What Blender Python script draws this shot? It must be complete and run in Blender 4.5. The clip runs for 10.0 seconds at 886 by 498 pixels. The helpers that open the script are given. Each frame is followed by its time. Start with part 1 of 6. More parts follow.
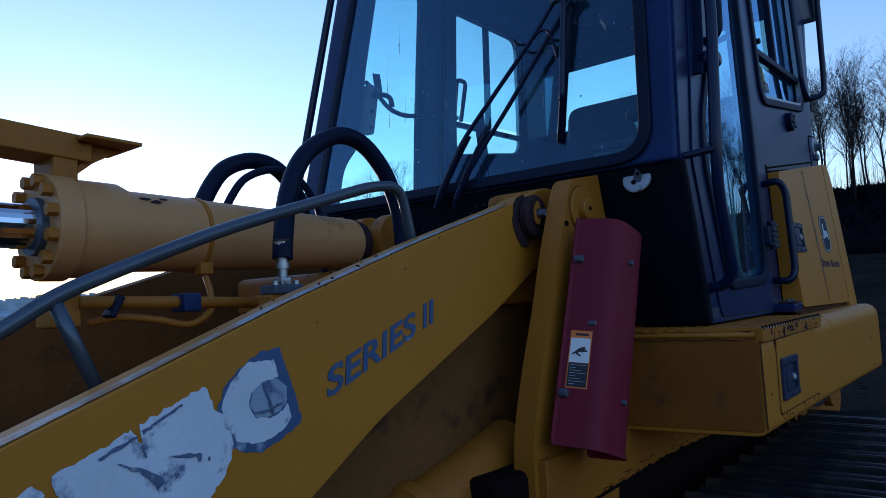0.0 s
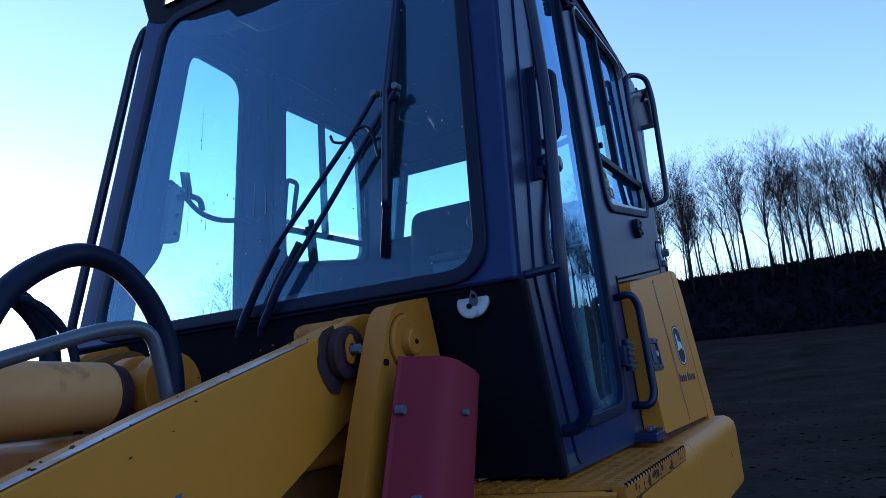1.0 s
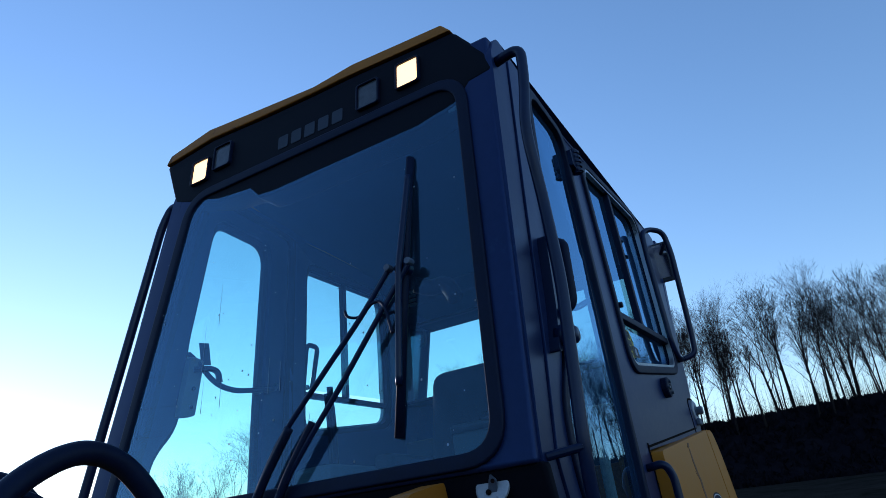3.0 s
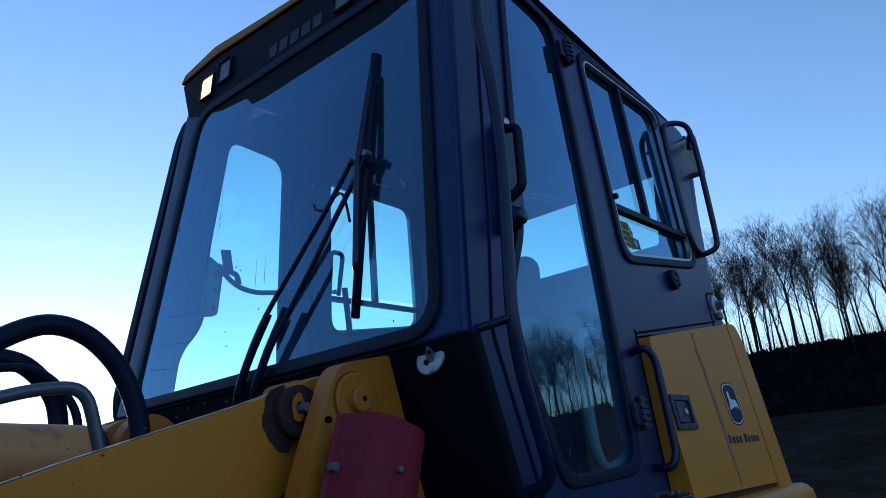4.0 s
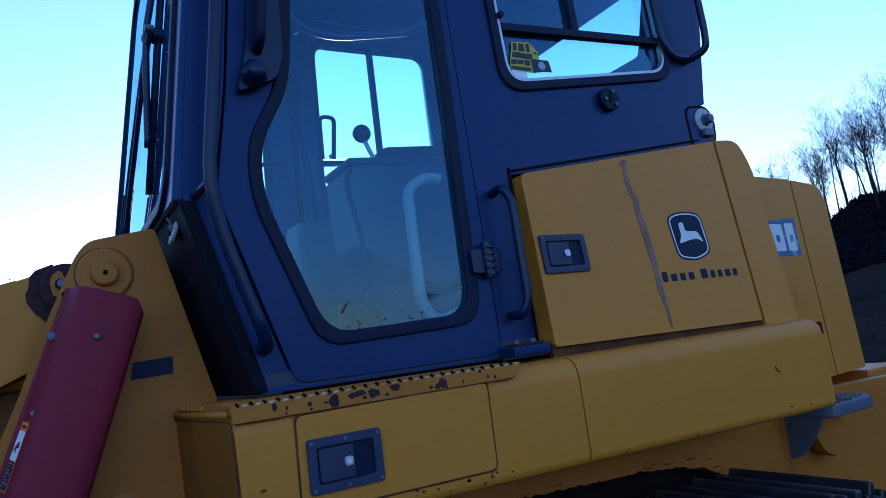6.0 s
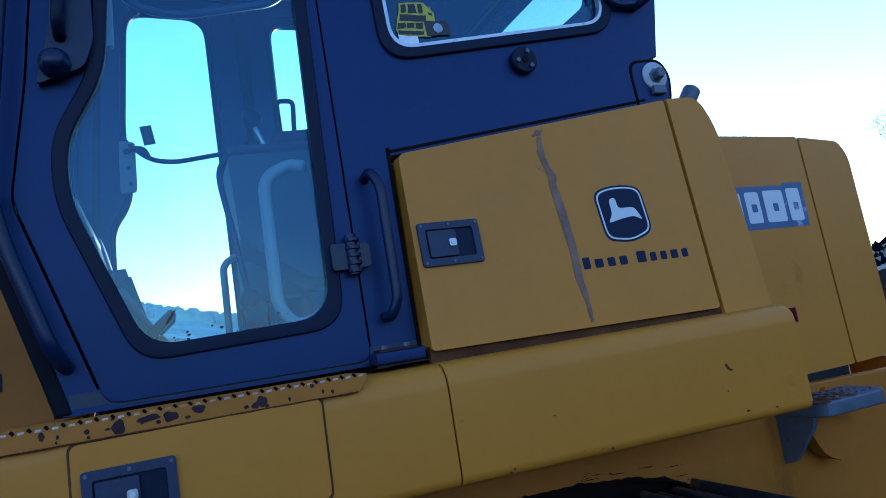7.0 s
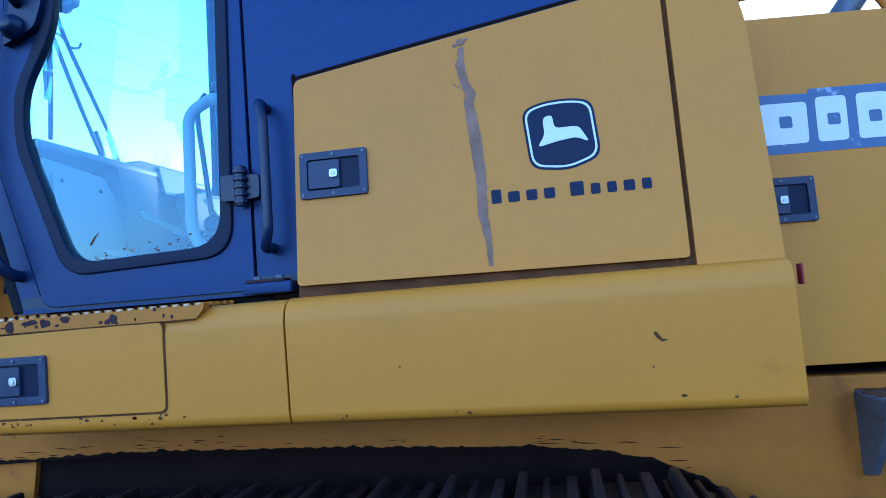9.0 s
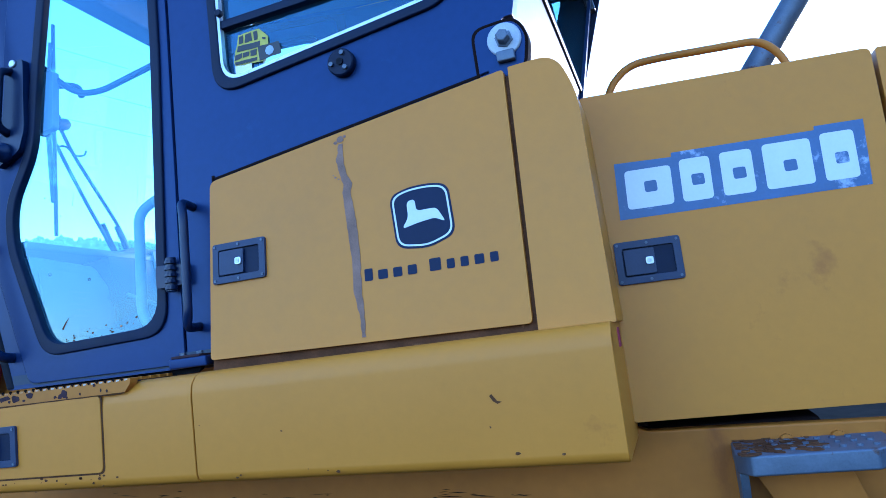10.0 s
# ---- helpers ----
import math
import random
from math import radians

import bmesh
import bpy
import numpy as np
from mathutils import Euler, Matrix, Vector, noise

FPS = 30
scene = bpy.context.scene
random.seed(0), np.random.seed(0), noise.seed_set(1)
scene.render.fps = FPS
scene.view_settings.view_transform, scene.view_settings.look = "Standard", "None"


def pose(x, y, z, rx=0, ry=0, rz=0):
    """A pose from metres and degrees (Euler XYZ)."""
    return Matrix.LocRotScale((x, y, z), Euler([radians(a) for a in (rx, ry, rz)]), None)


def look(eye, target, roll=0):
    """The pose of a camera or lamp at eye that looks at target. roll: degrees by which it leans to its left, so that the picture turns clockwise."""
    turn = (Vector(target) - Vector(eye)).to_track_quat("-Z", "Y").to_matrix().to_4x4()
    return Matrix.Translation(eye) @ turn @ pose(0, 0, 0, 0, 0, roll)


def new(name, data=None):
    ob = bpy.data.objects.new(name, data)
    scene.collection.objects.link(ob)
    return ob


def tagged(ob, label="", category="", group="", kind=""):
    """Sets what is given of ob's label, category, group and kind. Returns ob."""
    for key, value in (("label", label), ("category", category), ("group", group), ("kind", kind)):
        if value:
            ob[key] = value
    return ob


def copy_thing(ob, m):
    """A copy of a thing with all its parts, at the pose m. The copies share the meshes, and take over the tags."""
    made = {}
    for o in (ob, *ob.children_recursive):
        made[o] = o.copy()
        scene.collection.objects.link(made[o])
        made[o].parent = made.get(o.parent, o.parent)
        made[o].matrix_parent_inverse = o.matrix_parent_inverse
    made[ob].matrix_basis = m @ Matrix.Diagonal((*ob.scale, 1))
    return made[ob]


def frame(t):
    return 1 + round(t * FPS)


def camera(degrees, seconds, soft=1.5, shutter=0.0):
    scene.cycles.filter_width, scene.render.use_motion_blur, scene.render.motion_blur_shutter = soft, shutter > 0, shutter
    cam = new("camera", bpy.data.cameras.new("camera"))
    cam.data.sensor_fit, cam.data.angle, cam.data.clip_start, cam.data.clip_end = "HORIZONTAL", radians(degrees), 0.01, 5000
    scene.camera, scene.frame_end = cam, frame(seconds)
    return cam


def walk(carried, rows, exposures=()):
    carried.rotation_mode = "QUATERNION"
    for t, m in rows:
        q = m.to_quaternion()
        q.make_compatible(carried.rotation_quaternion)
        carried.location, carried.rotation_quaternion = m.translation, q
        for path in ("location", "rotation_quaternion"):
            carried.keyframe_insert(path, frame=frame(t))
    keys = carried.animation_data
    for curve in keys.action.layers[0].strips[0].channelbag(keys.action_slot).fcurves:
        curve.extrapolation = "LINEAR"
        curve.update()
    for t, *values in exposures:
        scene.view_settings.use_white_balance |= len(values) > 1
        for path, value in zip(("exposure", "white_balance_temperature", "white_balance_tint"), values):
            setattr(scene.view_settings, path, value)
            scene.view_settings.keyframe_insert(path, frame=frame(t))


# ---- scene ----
cam = camera(64.4, 10.0, soft=0.85)
PATH = [
    (0, (-2.971, -0.632, 1.586), (-1.417, 0.62, 1.729), -2.9),
    (0.5, (-2.736, -0.611, 1.589), (-1.022, 0.401, 1.784), -2.9),
    (1, (-2.556, -0.534, 1.716), (-0.815, 0.372, 2.099), -5.4),
    (1.5, (-2.511, -0.553, 1.801), (-0.844, 0.337, 2.457), -6.6),
    (2, (-2.542, -0.594, 1.792), (-0.925, 0.305, 2.552), -6.2),
    (2.2, (-2.518, -0.563, 1.8), (-0.911, 0.325, 2.594), -6.1),
    (3.3, (-2.53, -0.579, 1.796), (-0.911, 0.309, 2.564), -7.1),
    (3.5, (-2.492, -0.635, 1.756), (-0.891, 0.303, 2.503), -7.2),
    (3.9, (-2.351, -0.844, 1.665), (-0.828, 0.296, 2.284), -5.9),
    (4, (-2.323, -0.893, 1.636), (-0.816, 0.27, 2.247), -5.9),
    (4.5, (-2.175, -1.09, 1.589), (-0.748, 0.246, 2.015), -5.8),
    (5, (-1.91, -1.204, 1.513), (-0.602, 0.275, 1.83), -5.6),
    (5.5, (-1.648, -1.371, 1.562), (-0.481, 0.231, 1.835), -7.6),
    (6, (-1.295, -1.633, 1.53), (-0.289, 0.073, 1.804), -7.6),
    (6.2, (-1.179, -1.693, 1.556), (-0.196, 0.03, 1.812), -8.0),
    (7.3, (-0.405, -1.688, 1.5), (0.206, 0.198, 1.761), -9.7),
    (7.5, (-0.264, -1.724, 1.491), (0.232, 0.194, 1.77), -10.1),
    (8, (0.162, -1.86, 1.5), (0.244, 0.117, 1.794), -6.1),
    (8.5, (0.399, -1.782, 1.396), (0.174, 0.195, 1.599), -4.9),
    (9, (0.631, -1.673, 1.444), (0.328, 0.3, 1.565), -4.7),
    (9.5, (1.012, -1.661, 1.433), (0.507, 0.262, 1.65), -5.8),
    (10, (1.271, -1.737, 1.456), (0.687, 0.158, 1.718), -7.1),
]
walk(cam, [(t, look(eye, target, roll)) for t, eye, target, roll in PATH],
     [(0, 1.65, 5250, 29), (0.5, 1.75, 5300, 30), (1, 2.25, 5250, 29), (1.5, 2.1, 5350, 27), (2, 1.85, 5350, 22), (3.5, 1.65, 5250, 22), (4.5, 1.6, 5200, 26), (5, 1.95, 5100, 26), (5.5, 2.2, 4850, 32), (6, 2.25, 4800, 33), (7.5, 2.6, 4900, 27), (8, 2.65, 4850, 27), (8.5, 3.1, 4800, 26), (9, 3.75, 4800, 26), (9.5, 3.75, 4800, 26), (10, 3.75, 4680, 26)])

# ---- light ----
world = bpy.data.worlds.new("dusk_sky")
scene.world = world
world.use_nodes = True
wn = world.node_tree
SUN_EL, SUN_AZ = 3.5, 68.0   # degrees; azimuth from +x towards +y
sky = wn.nodes.new("ShaderNodeTexSky")
sky.sky_type = "NISHITA"
sky.sun_disc = False
sky.sun_elevation = radians(SUN_EL)
sky.sun_rotation = radians(90 - SUN_AZ)
sky.air_density, sky.dust_density, sky.ozone_density = 1.0, 0.1, 1.9
wn.links.new(sky.outputs[0], wn.nodes["Background"].inputs[0])
wn.nodes["Background"].inputs[1].default_value = 0.15

sun_data = bpy.data.lights.new("sun", "SUN")
sun_data.energy, sun_data.angle, sun_data.color = 0.5, radians(4), (1.0, 0.86, 0.7)
sun = new("sun", sun_data)
sd = Vector((math.cos(radians(SUN_AZ)) * math.cos(radians(SUN_EL)), math.sin(radians(SUN_AZ)) * math.cos(radians(SUN_EL)), math.sin(radians(SUN_EL))))
sun.matrix_basis = look(sd * 50, (0, 0, 0))


# ---- materials ----
def material(name, col, rough=0.5, metal=0.0, var=0.15, scale=6.0, bump=0.0, bump_scale=60.0, dirt=None, dirt_amount=0.0, dirt_scale=3.0, spec=0.5, per_object=0.0, coat=0.0, dirt_stretch=(1, 1, 1), sheen=None):
    m = bpy.data.materials.new(name)
    m.use_nodes = True
    n, l = m.node_tree.nodes, m.node_tree.links
    b = n["Principled BSDF"]
    b.inputs["Metallic"].default_value = metal
    b.inputs["Specular IOR Level"].default_value = spec
    b.inputs["Coat Weight"].default_value = coat
    if sheen:
        b.inputs["Specular Tint"].default_value = (*sheen, 1)
    b.inputs["Coat Roughness"].default_value = 0.15
    tc = n.new("ShaderNodeTexCoord")
    big, fine = n.new("ShaderNodeTexNoise"), n.new("ShaderNodeTexNoise")
    big.inputs["Scale"].default_value, fine.inputs["Scale"].default_value = scale, scale * 14
    big.inputs["Detail"].default_value, fine.inputs["Detail"].default_value = 4, 3
    for t in (big, fine):
        l.new(tc.outputs["Object"], t.inputs["Vector"])
    mix = n.new("ShaderNodeMath")
    mix.operation = "MULTIPLY_ADD"
    mix.inputs[1].default_value = 0.35
    l.new(fine.outputs["Fac"], mix.inputs[0])
    scaled = n.new("ShaderNodeMath")
    scaled.operation = "MULTIPLY"
    scaled.inputs[1].default_value = 0.65
    l.new(big.outputs["Fac"], scaled.inputs[0])
    l.new(scaled.outputs[0], mix.inputs[2])
    ramp = n.new("ShaderNodeValToRGB")
    ramp.color_ramp.elements[0].position, ramp.color_ramp.elements[1].position = 0.3, 0.7
    ramp.color_ramp.elements[0].color = (*[c * (1 - var) for c in col], 1)
    ramp.color_ramp.elements[1].color = (*[min(1, c * (1 + var)) for c in col], 1)
    l.new(mix.outputs[0], ramp.inputs[0])
    out = ramp.outputs[0]
    if per_object:
        info = n.new("ShaderNodeObjectInfo")
        hsv = n.new("ShaderNodeHueSaturation")
        rng = n.new("ShaderNodeMapRange")
        rng.inputs["To Min"].default_value, rng.inputs["To Max"].default_value = 1 - per_object, 1 + per_object
        l.new(info.outputs["Random"], rng.inputs["Value"])
        l.new(rng.outputs[0], hsv.inputs["Value"])
        l.new(out, hsv.inputs["Color"])
        out = hsv.outputs[0]
    if dirt:
        mp = n.new("ShaderNodeMapping")
        mp.inputs["Scale"].default_value = dirt_stretch
        l.new(tc.outputs["Object"], mp.inputs["Vector"])
        dn = n.new("ShaderNodeTexNoise")
        dn.inputs["Scale"].default_value, dn.inputs["Detail"].default_value, dn.inputs["Roughness"].default_value = dirt_scale, 8, 0.65
        l.new(mp.outputs[0], dn.inputs["Vector"])
        dr = n.new("ShaderNodeValToRGB")
        dr.color_ramp.elements[0].position, dr.color_ramp.elements[1].position = 0.66 - dirt_amount * 0.35, 0.72 - dirt_amount * 0.2
        l.new(dn.outputs["Fac"], dr.inputs[0])
        mx = n.new("ShaderNodeMix")
        mx.data_type = "RGBA"
        l.new(dr.outputs[0], mx.inputs["Factor"])
        l.new(out, mx.inputs["A"])
        mx.inputs["B"].default_value = (*dirt, 1)
        out = mx.outputs["Result"]
    l.new(out, b.inputs["Base Color"])
    rr = n.new("ShaderNodeMapRange")
    rr.inputs["To Min"].default_value, rr.inputs["To Max"].default_value = max(0.02, rough - 0.1), min(1, rough + 0.12)
    l.new(mix.outputs[0], rr.inputs["Value"])
    l.new(rr.outputs[0], b.inputs["Roughness"])
    if bump:
        bn = n.new("ShaderNodeTexNoise")
        bn.inputs["Scale"].default_value, bn.inputs["Detail"].default_value = bump_scale, 5
        l.new(tc.outputs["Object"], bn.inputs["Vector"])
        bp = n.new("ShaderNodeBump")
        bp.inputs["Strength"].default_value, bp.inputs["Distance"].default_value = bump, 0.004
        l.new(bn.outputs["Fac"], bp.inputs["Height"])
        l.new(bp.outputs[0], b.inputs["Normal"])
    return m


def glass(name, tint, gloss=0.03):
    """A thin tinted pane with a film of dust, blued to paint sky haze: what lies behind shows through, and Fresnel
    drives the gloss.
    """
    m = bpy.data.materials.new(name)
    m.use_nodes = True
    n, l = m.node_tree.nodes, m.node_tree.links
    n.remove(n["Principled BSDF"])
    clear, shine, mix, lw = n.new("ShaderNodeBsdfTransparent"), n.new("ShaderNodeBsdfGlossy"), n.new("ShaderNodeMixShader"), n.new("ShaderNodeLayerWeight")
    lw.inputs[0].default_value = 0.5
    pw, fr = n.new("ShaderNodeMath"), n.new("ShaderNodeMath")
    pw.operation, fr.operation = "POWER", "MULTIPLY_ADD"
    pw.inputs[1].default_value, fr.inputs[1].default_value, fr.inputs[2].default_value = 2.2, 0.9, 0.062
    clear.inputs[0].default_value = (*tint, 1)
    shine.inputs["Roughness"].default_value = gloss
    # Reflections are tinted blue, in place of a bluer sky overhead.
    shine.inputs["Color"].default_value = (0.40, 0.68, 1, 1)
    l.new(lw.outputs["Facing"], pw.inputs[0])
    l.new(pw.outputs[0], fr.inputs[0])
    l.new(fr.outputs[0], mix.inputs[0])
    l.new(clear.outputs[0], mix.inputs[1])
    l.new(shine.outputs[0], mix.inputs[2])
    film, dust_haze, tc, ns, mr = n.new("ShaderNodeMixShader"), n.new("ShaderNodeBsdfDiffuse"), n.new("ShaderNodeTexCoord"), n.new("ShaderNodeTexNoise"), n.new("ShaderNodeMapRange")
    dust_haze.inputs[0].default_value = (0.22, 0.46, 0.85, 1)
    ns.inputs["Scale"].default_value, ns.inputs["Detail"].default_value = 3.0, 6
    mr.inputs["From Min"].default_value, mr.inputs["From Max"].default_value = 0.3, 0.7
    mr.inputs["To Min"].default_value, mr.inputs["To Max"].default_value = 0.015, 0.06
    l.new(tc.outputs["Object"], ns.inputs["Vector"])
    l.new(ns.outputs["Fac"], mr.inputs["Value"])
    l.new(mr.outputs[0], film.inputs[0])
    l.new(mix.outputs[0], film.inputs[1])
    l.new(dust_haze.outputs[0], film.inputs[2])
    l.new(film.outputs[0], n["Material Output"].inputs["Surface"])
    return m


def glow(name, col, strength):
    m = bpy.data.materials.new(name)
    m.use_nodes = True
    b = m.node_tree.nodes["Principled BSDF"]
    b.inputs["Base Color"].default_value = (*col, 1)
    b.inputs["Emission Color"].default_value = (*col, 1)
    b.inputs["Emission Strength"].default_value = strength
    return m


RUST = (0.07, 0.03, 0.015)
YELLOW = material("faded_yellow_paint", (0.44, 0.170, 0.012), 0.46, spec=0.28, var=0.07, scale=2.5, bump=0.05, bump_scale=90, dirt=(0.33, 0.118, 0.01), dirt_amount=0.03, dirt_scale=2.2)
YELLOW_WORN = material("worn_yellow_paint", (0.35, 0.128, 0.012), 0.5, spec=0.22, var=0.12, scale=4, bump=0.12, bump_scale=70, dirt=RUST, dirt_amount=0.1, dirt_scale=9)
YELLOW_TOWER = material("smooth_dulled_yellow_paint", (0.34, 0.122, 0.010), 0.48, spec=0.22, var=0.08, scale=3, bump=0.05, bump_scale=60, dirt=(0.24, 0.085, 0.018), dirt_amount=0.03, dirt_scale=4)
CASTING = material("rusty_chipped_yellow_casting", (0.30, 0.11, 0.012), 0.6, spec=0.2, var=0.2, scale=8, bump=0.2, bump_scale=60, dirt=RUST, dirt_amount=0.5, dirt_scale=12)
YELLOW_DEEP = material("grimy_yellow_paint", (0.31, 0.108, 0.009), 0.5, spec=0.22, var=0.15, scale=2, bump=0.06, bump_scale=50, dirt=(0.22, 0.07, 0.008), dirt_amount=0.05, dirt_scale=2.5, dirt_stretch=(1, 1, 0.4))
# Sky blue is put into the black paint's base and its sheen tint.
CAB = material("black_cab_paint", (0.013, 0.022, 0.074), 0.36, spec=0.38, sheen=(0.34, 0.50, 1.0), var=0.18, scale=3, bump=0.04, bump_scale=120, dirt=(0.02, 0.04, 0.10), dirt_amount=0.1, dirt_scale=5)
# These blacks lean navy: blue sky light is mixed into the base.
COWL = material("dull_black_cowl", (0.003, 0.004, 0.010), 0.65, spec=0.12, var=0.25, scale=4, bump=0.08, bump_scale=110)
RUBBER = material("black_rubber", (0.004, 0.008, 0.028), 0.5, spec=0.16, var=0.3, scale=12, bump=0.08, bump_scale=150)
TUBE = material("black_painted_tube", (0.005, 0.012, 0.045), 0.32, spec=0.28, var=0.2, scale=10, bump=0.03, bump_scale=140)
RED = material("faded_red_paint", (0.15, 0.006, 0.020), 0.6, spec=0.25, var=0.12, scale=4, bump=0.08, bump_scale=80, dirt=(0.09, 0.008, 0.018), dirt_amount=0.14, dirt_scale=5)
STEEL = material("dull_zinc_steel", (0.42, 0.44, 0.47), 0.38, 0.9, var=0.2, scale=12, bump=0.08, bump_scale=120, dirt=(0.1, 0.09, 0.09), dirt_amount=0.2, dirt_scale=20)
CHROME = material("polished_chrome_rod", (0.75, 0.78, 0.82), 0.12, 1.0, var=0.05, scale=8)
WHITE = material("white_vinyl", (0.56, 0.58, 0.60), 0.5, var=0.06, scale=8)
NAVY = material("navy_vinyl", (0.007, 0.012, 0.038), 0.5, spec=0.15, var=0.15, scale=8)
BLUE = material("blue_vinyl", (0.055, 0.095, 0.20), 0.5, var=0.15, scale=9, dirt=(0.3, 0.36, 0.5), dirt_amount=0.2, dirt_scale=12)
SCUFF = material("grey_blue_scuffs", (0.10, 0.13, 0.22), 0.6, var=0.4, scale=40, dirt=(0.35, 0.38, 0.44), dirt_amount=0.3, dirt_scale=60)
FADED = material("rubbed_blue_grey_vinyl", (0.30, 0.36, 0.46), 0.55, var=0.2, scale=20, dirt=(0.08, 0.11, 0.22), dirt_amount=0.35, dirt_scale=25)
WORNWHITE = material("scuffed_white_vinyl", (0.62, 0.66, 0.74), 0.55, var=0.08, scale=8, dirt=(0.12, 0.15, 0.26), dirt_amount=0.28, dirt_scale=16)
WORN = material("bare_worn_edge", (0.42, 0.38, 0.36), 0.45, 0.2, var=0.35, scale=18, dirt=(0.40, 0.16, 0.03), dirt_amount=0.55, dirt_scale=14)
# Grey plastic, with the blue of the sky light in its colour.
LATCH = material("dark_grey_latch_plastic", (0.026, 0.033, 0.068), 0.45, spec=0.25, var=0.2, scale=14, bump=0.05, bump_scale=200)
WASHER = material("dull_galvanized_washer", (0.34, 0.36, 0.40), 0.5, 0.2, var=0.2, scale=14, bump=0.1, bump_scale=90, dirt=(0.14, 0.12, 0.11), dirt_amount=0.15, dirt_scale=18)
HINGE = material("grey_blue_cast_metal", (0.09, 0.11, 0.15), 0.5, 0.3, var=0.25, scale=14, bump=0.12, bump_scale=90, dirt=RUST, dirt_amount=0.15, dirt_scale=18)
BROWN = material("rust_and_gap_shade_brown", (0.085, 0.036, 0.016), 0.9, spec=0.1, var=0.5, scale=14, dirt=(0.22, 0.11, 0.05), dirt_amount=0.15, dirt_scale=20)
# Yellow taken down for the shade between the arms, with grime on top.
SHADE_GRIME = material("grimy_paint_darkened_for_shade", (0.13, 0.055, 0.013), 0.7, spec=0.2, var=0.3, scale=3, bump=0.1, bump_scale=50, dirt=(0.04, 0.02, 0.01), dirt_amount=0.3, dirt_scale=4)
# Grimy, and darker than the box's yellow to hold the front's shade.
END = material("grimy_end_paint_darkened_for_shade", (0.21, 0.072, 0.006), 0.55, spec=0.2, var=0.2, scale=4, bump=0.1, bump_scale=60, dirt=(0.12, 0.045, 0.015), dirt_amount=0.25, dirt_scale=6)
DUSTY = material("dusty_faded_yellow_paint", (0.50, 0.245, 0.085), 0.45, spec=0.4, var=0.1, scale=3, bump=0.06, bump_scale=80, dirt=(0.25, 0.12, 0.05), dirt_amount=0.12, dirt_scale=5)
TRODDEN = material("pale_trodden_earth", (0.10, 0.092, 0.095), 1.0, spec=0.0, var=0.4, scale=2, bump=0.6, bump_scale=14)
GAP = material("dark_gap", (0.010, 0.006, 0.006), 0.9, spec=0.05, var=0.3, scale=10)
MUD = material("oily_track_steel", (0.028, 0.028, 0.034), 0.45, 0.5, var=0.4, scale=9, bump=0.3, bump_scale=45, dirt=(0.07, 0.055, 0.045), dirt_amount=0.35, dirt_scale=11, per_object=0.2)
DASH = material("light_grey_dash_plastic", (0.17, 0.20, 0.245), 0.55, var=0.1, scale=8, bump=0.05, bump_scale=160)
# Trim and cloth are blued in colour for the light inside the cab.
INNER = material("dark_grey_trim", (0.022, 0.032, 0.055), 0.7, var=0.2, scale=8, bump=0.1, bump_scale=120)
SEATC = material("charcoal_seat_cloth", (0.022, 0.03, 0.048), 0.95, spec=0.1, var=0.2, scale=14, bump=0.2, bump_scale=260)
ORANGE = material("orange_label", (0.75, 0.2, 0.03), 0.5, var=0.06, scale=10)
PAPER = material("white_label", (0.72, 0.73, 0.74), 0.5, var=0.04, scale=10)
INK = material("black_print", (0.012, 0.012, 0.014), 0.5, var=0.1, scale=10)
LOGO_YELLOW = material("yellow_sticker_ink", (0.42, 0.37, 0.03), 0.5, var=0.15, scale=20)
STREAK = material("rust_streaked_paint", (0.20, 0.065, 0.014), 0.7, spec=0.2, var=0.3, scale=9)
RUSTED = material("dark_bare_rust", (0.040, 0.022, 0.026), 0.8, spec=0.1, var=0.35, scale=25)
STAIN = material("brown_dried_run", (0.21, 0.12, 0.085), 0.7, spec=0.2, var=0.35, scale=20, bump=0.2, bump_scale=90)
PANE = glass("tinted_cab_glass", (0.72, 0.97, 0.94), 0.004)
PIPE = material("grey_painted_pipe", (0.075, 0.092, 0.12), 0.33, 0.35, var=0.2, scale=10, bump=0.05, bump_scale=120)
MIRROR = material("mirror_glass", (0.8, 0.82, 0.85), 0.03, 1.0, var=0.0)
LAMP_ON = glow("lit_lamp_lens", (1.0, 0.56, 0.2), 0.8)
LAMP_OFF = material("unlit_lamp_lens", (0.07, 0.075, 0.09), 0.15, var=0.3, scale=30)
FIELD = material("dormant_grass_field", (0.024, 0.021, 0.018), 1.0, spec=0.0, var=0.45, scale=0.5, bump=0.8, bump_scale=9, dirt=(0.0135, 0.013, 0.010), dirt_amount=0.4, dirt_scale=0.25)
BRUSH = material("dark_brushy_bank", (0.010, 0.009, 0.013), 1.0, spec=0.0, var=0.2, scale=0.6, bump=0.6, bump_scale=4)
BARK = material("grey_brown_bark", (0.022, 0.018, 0.018), 1.0, spec=0.0, var=0.3, scale=3, bump=0.3, bump_scale=18)
TWIG = material("bare_twigs", (0.016, 0.013, 0.014), 1.0, spec=0.0, var=0.25, scale=2)
WIRE = material("black_power_cable", (0.015, 0.015, 0.018), 0.7, var=0.2, scale=2)
DROP = material("dried_rain_specks", (0.20, 0.24, 0.28), 0.4, var=0.3, scale=40)
DASH_BLUE = material("pale_blue_dash_plastic", (0.15, 0.20, 0.28), 0.5, var=0.08, scale=7, bump=0.04, bump_scale=160)
# Pasture is paler than dry grass, with distance haze put into it.
PASTURE = material("dormant_pasture_paled_for_haze", (0.28, 0.28, 0.23), 1.0, spec=0.0, var=0.25, scale=0.05)
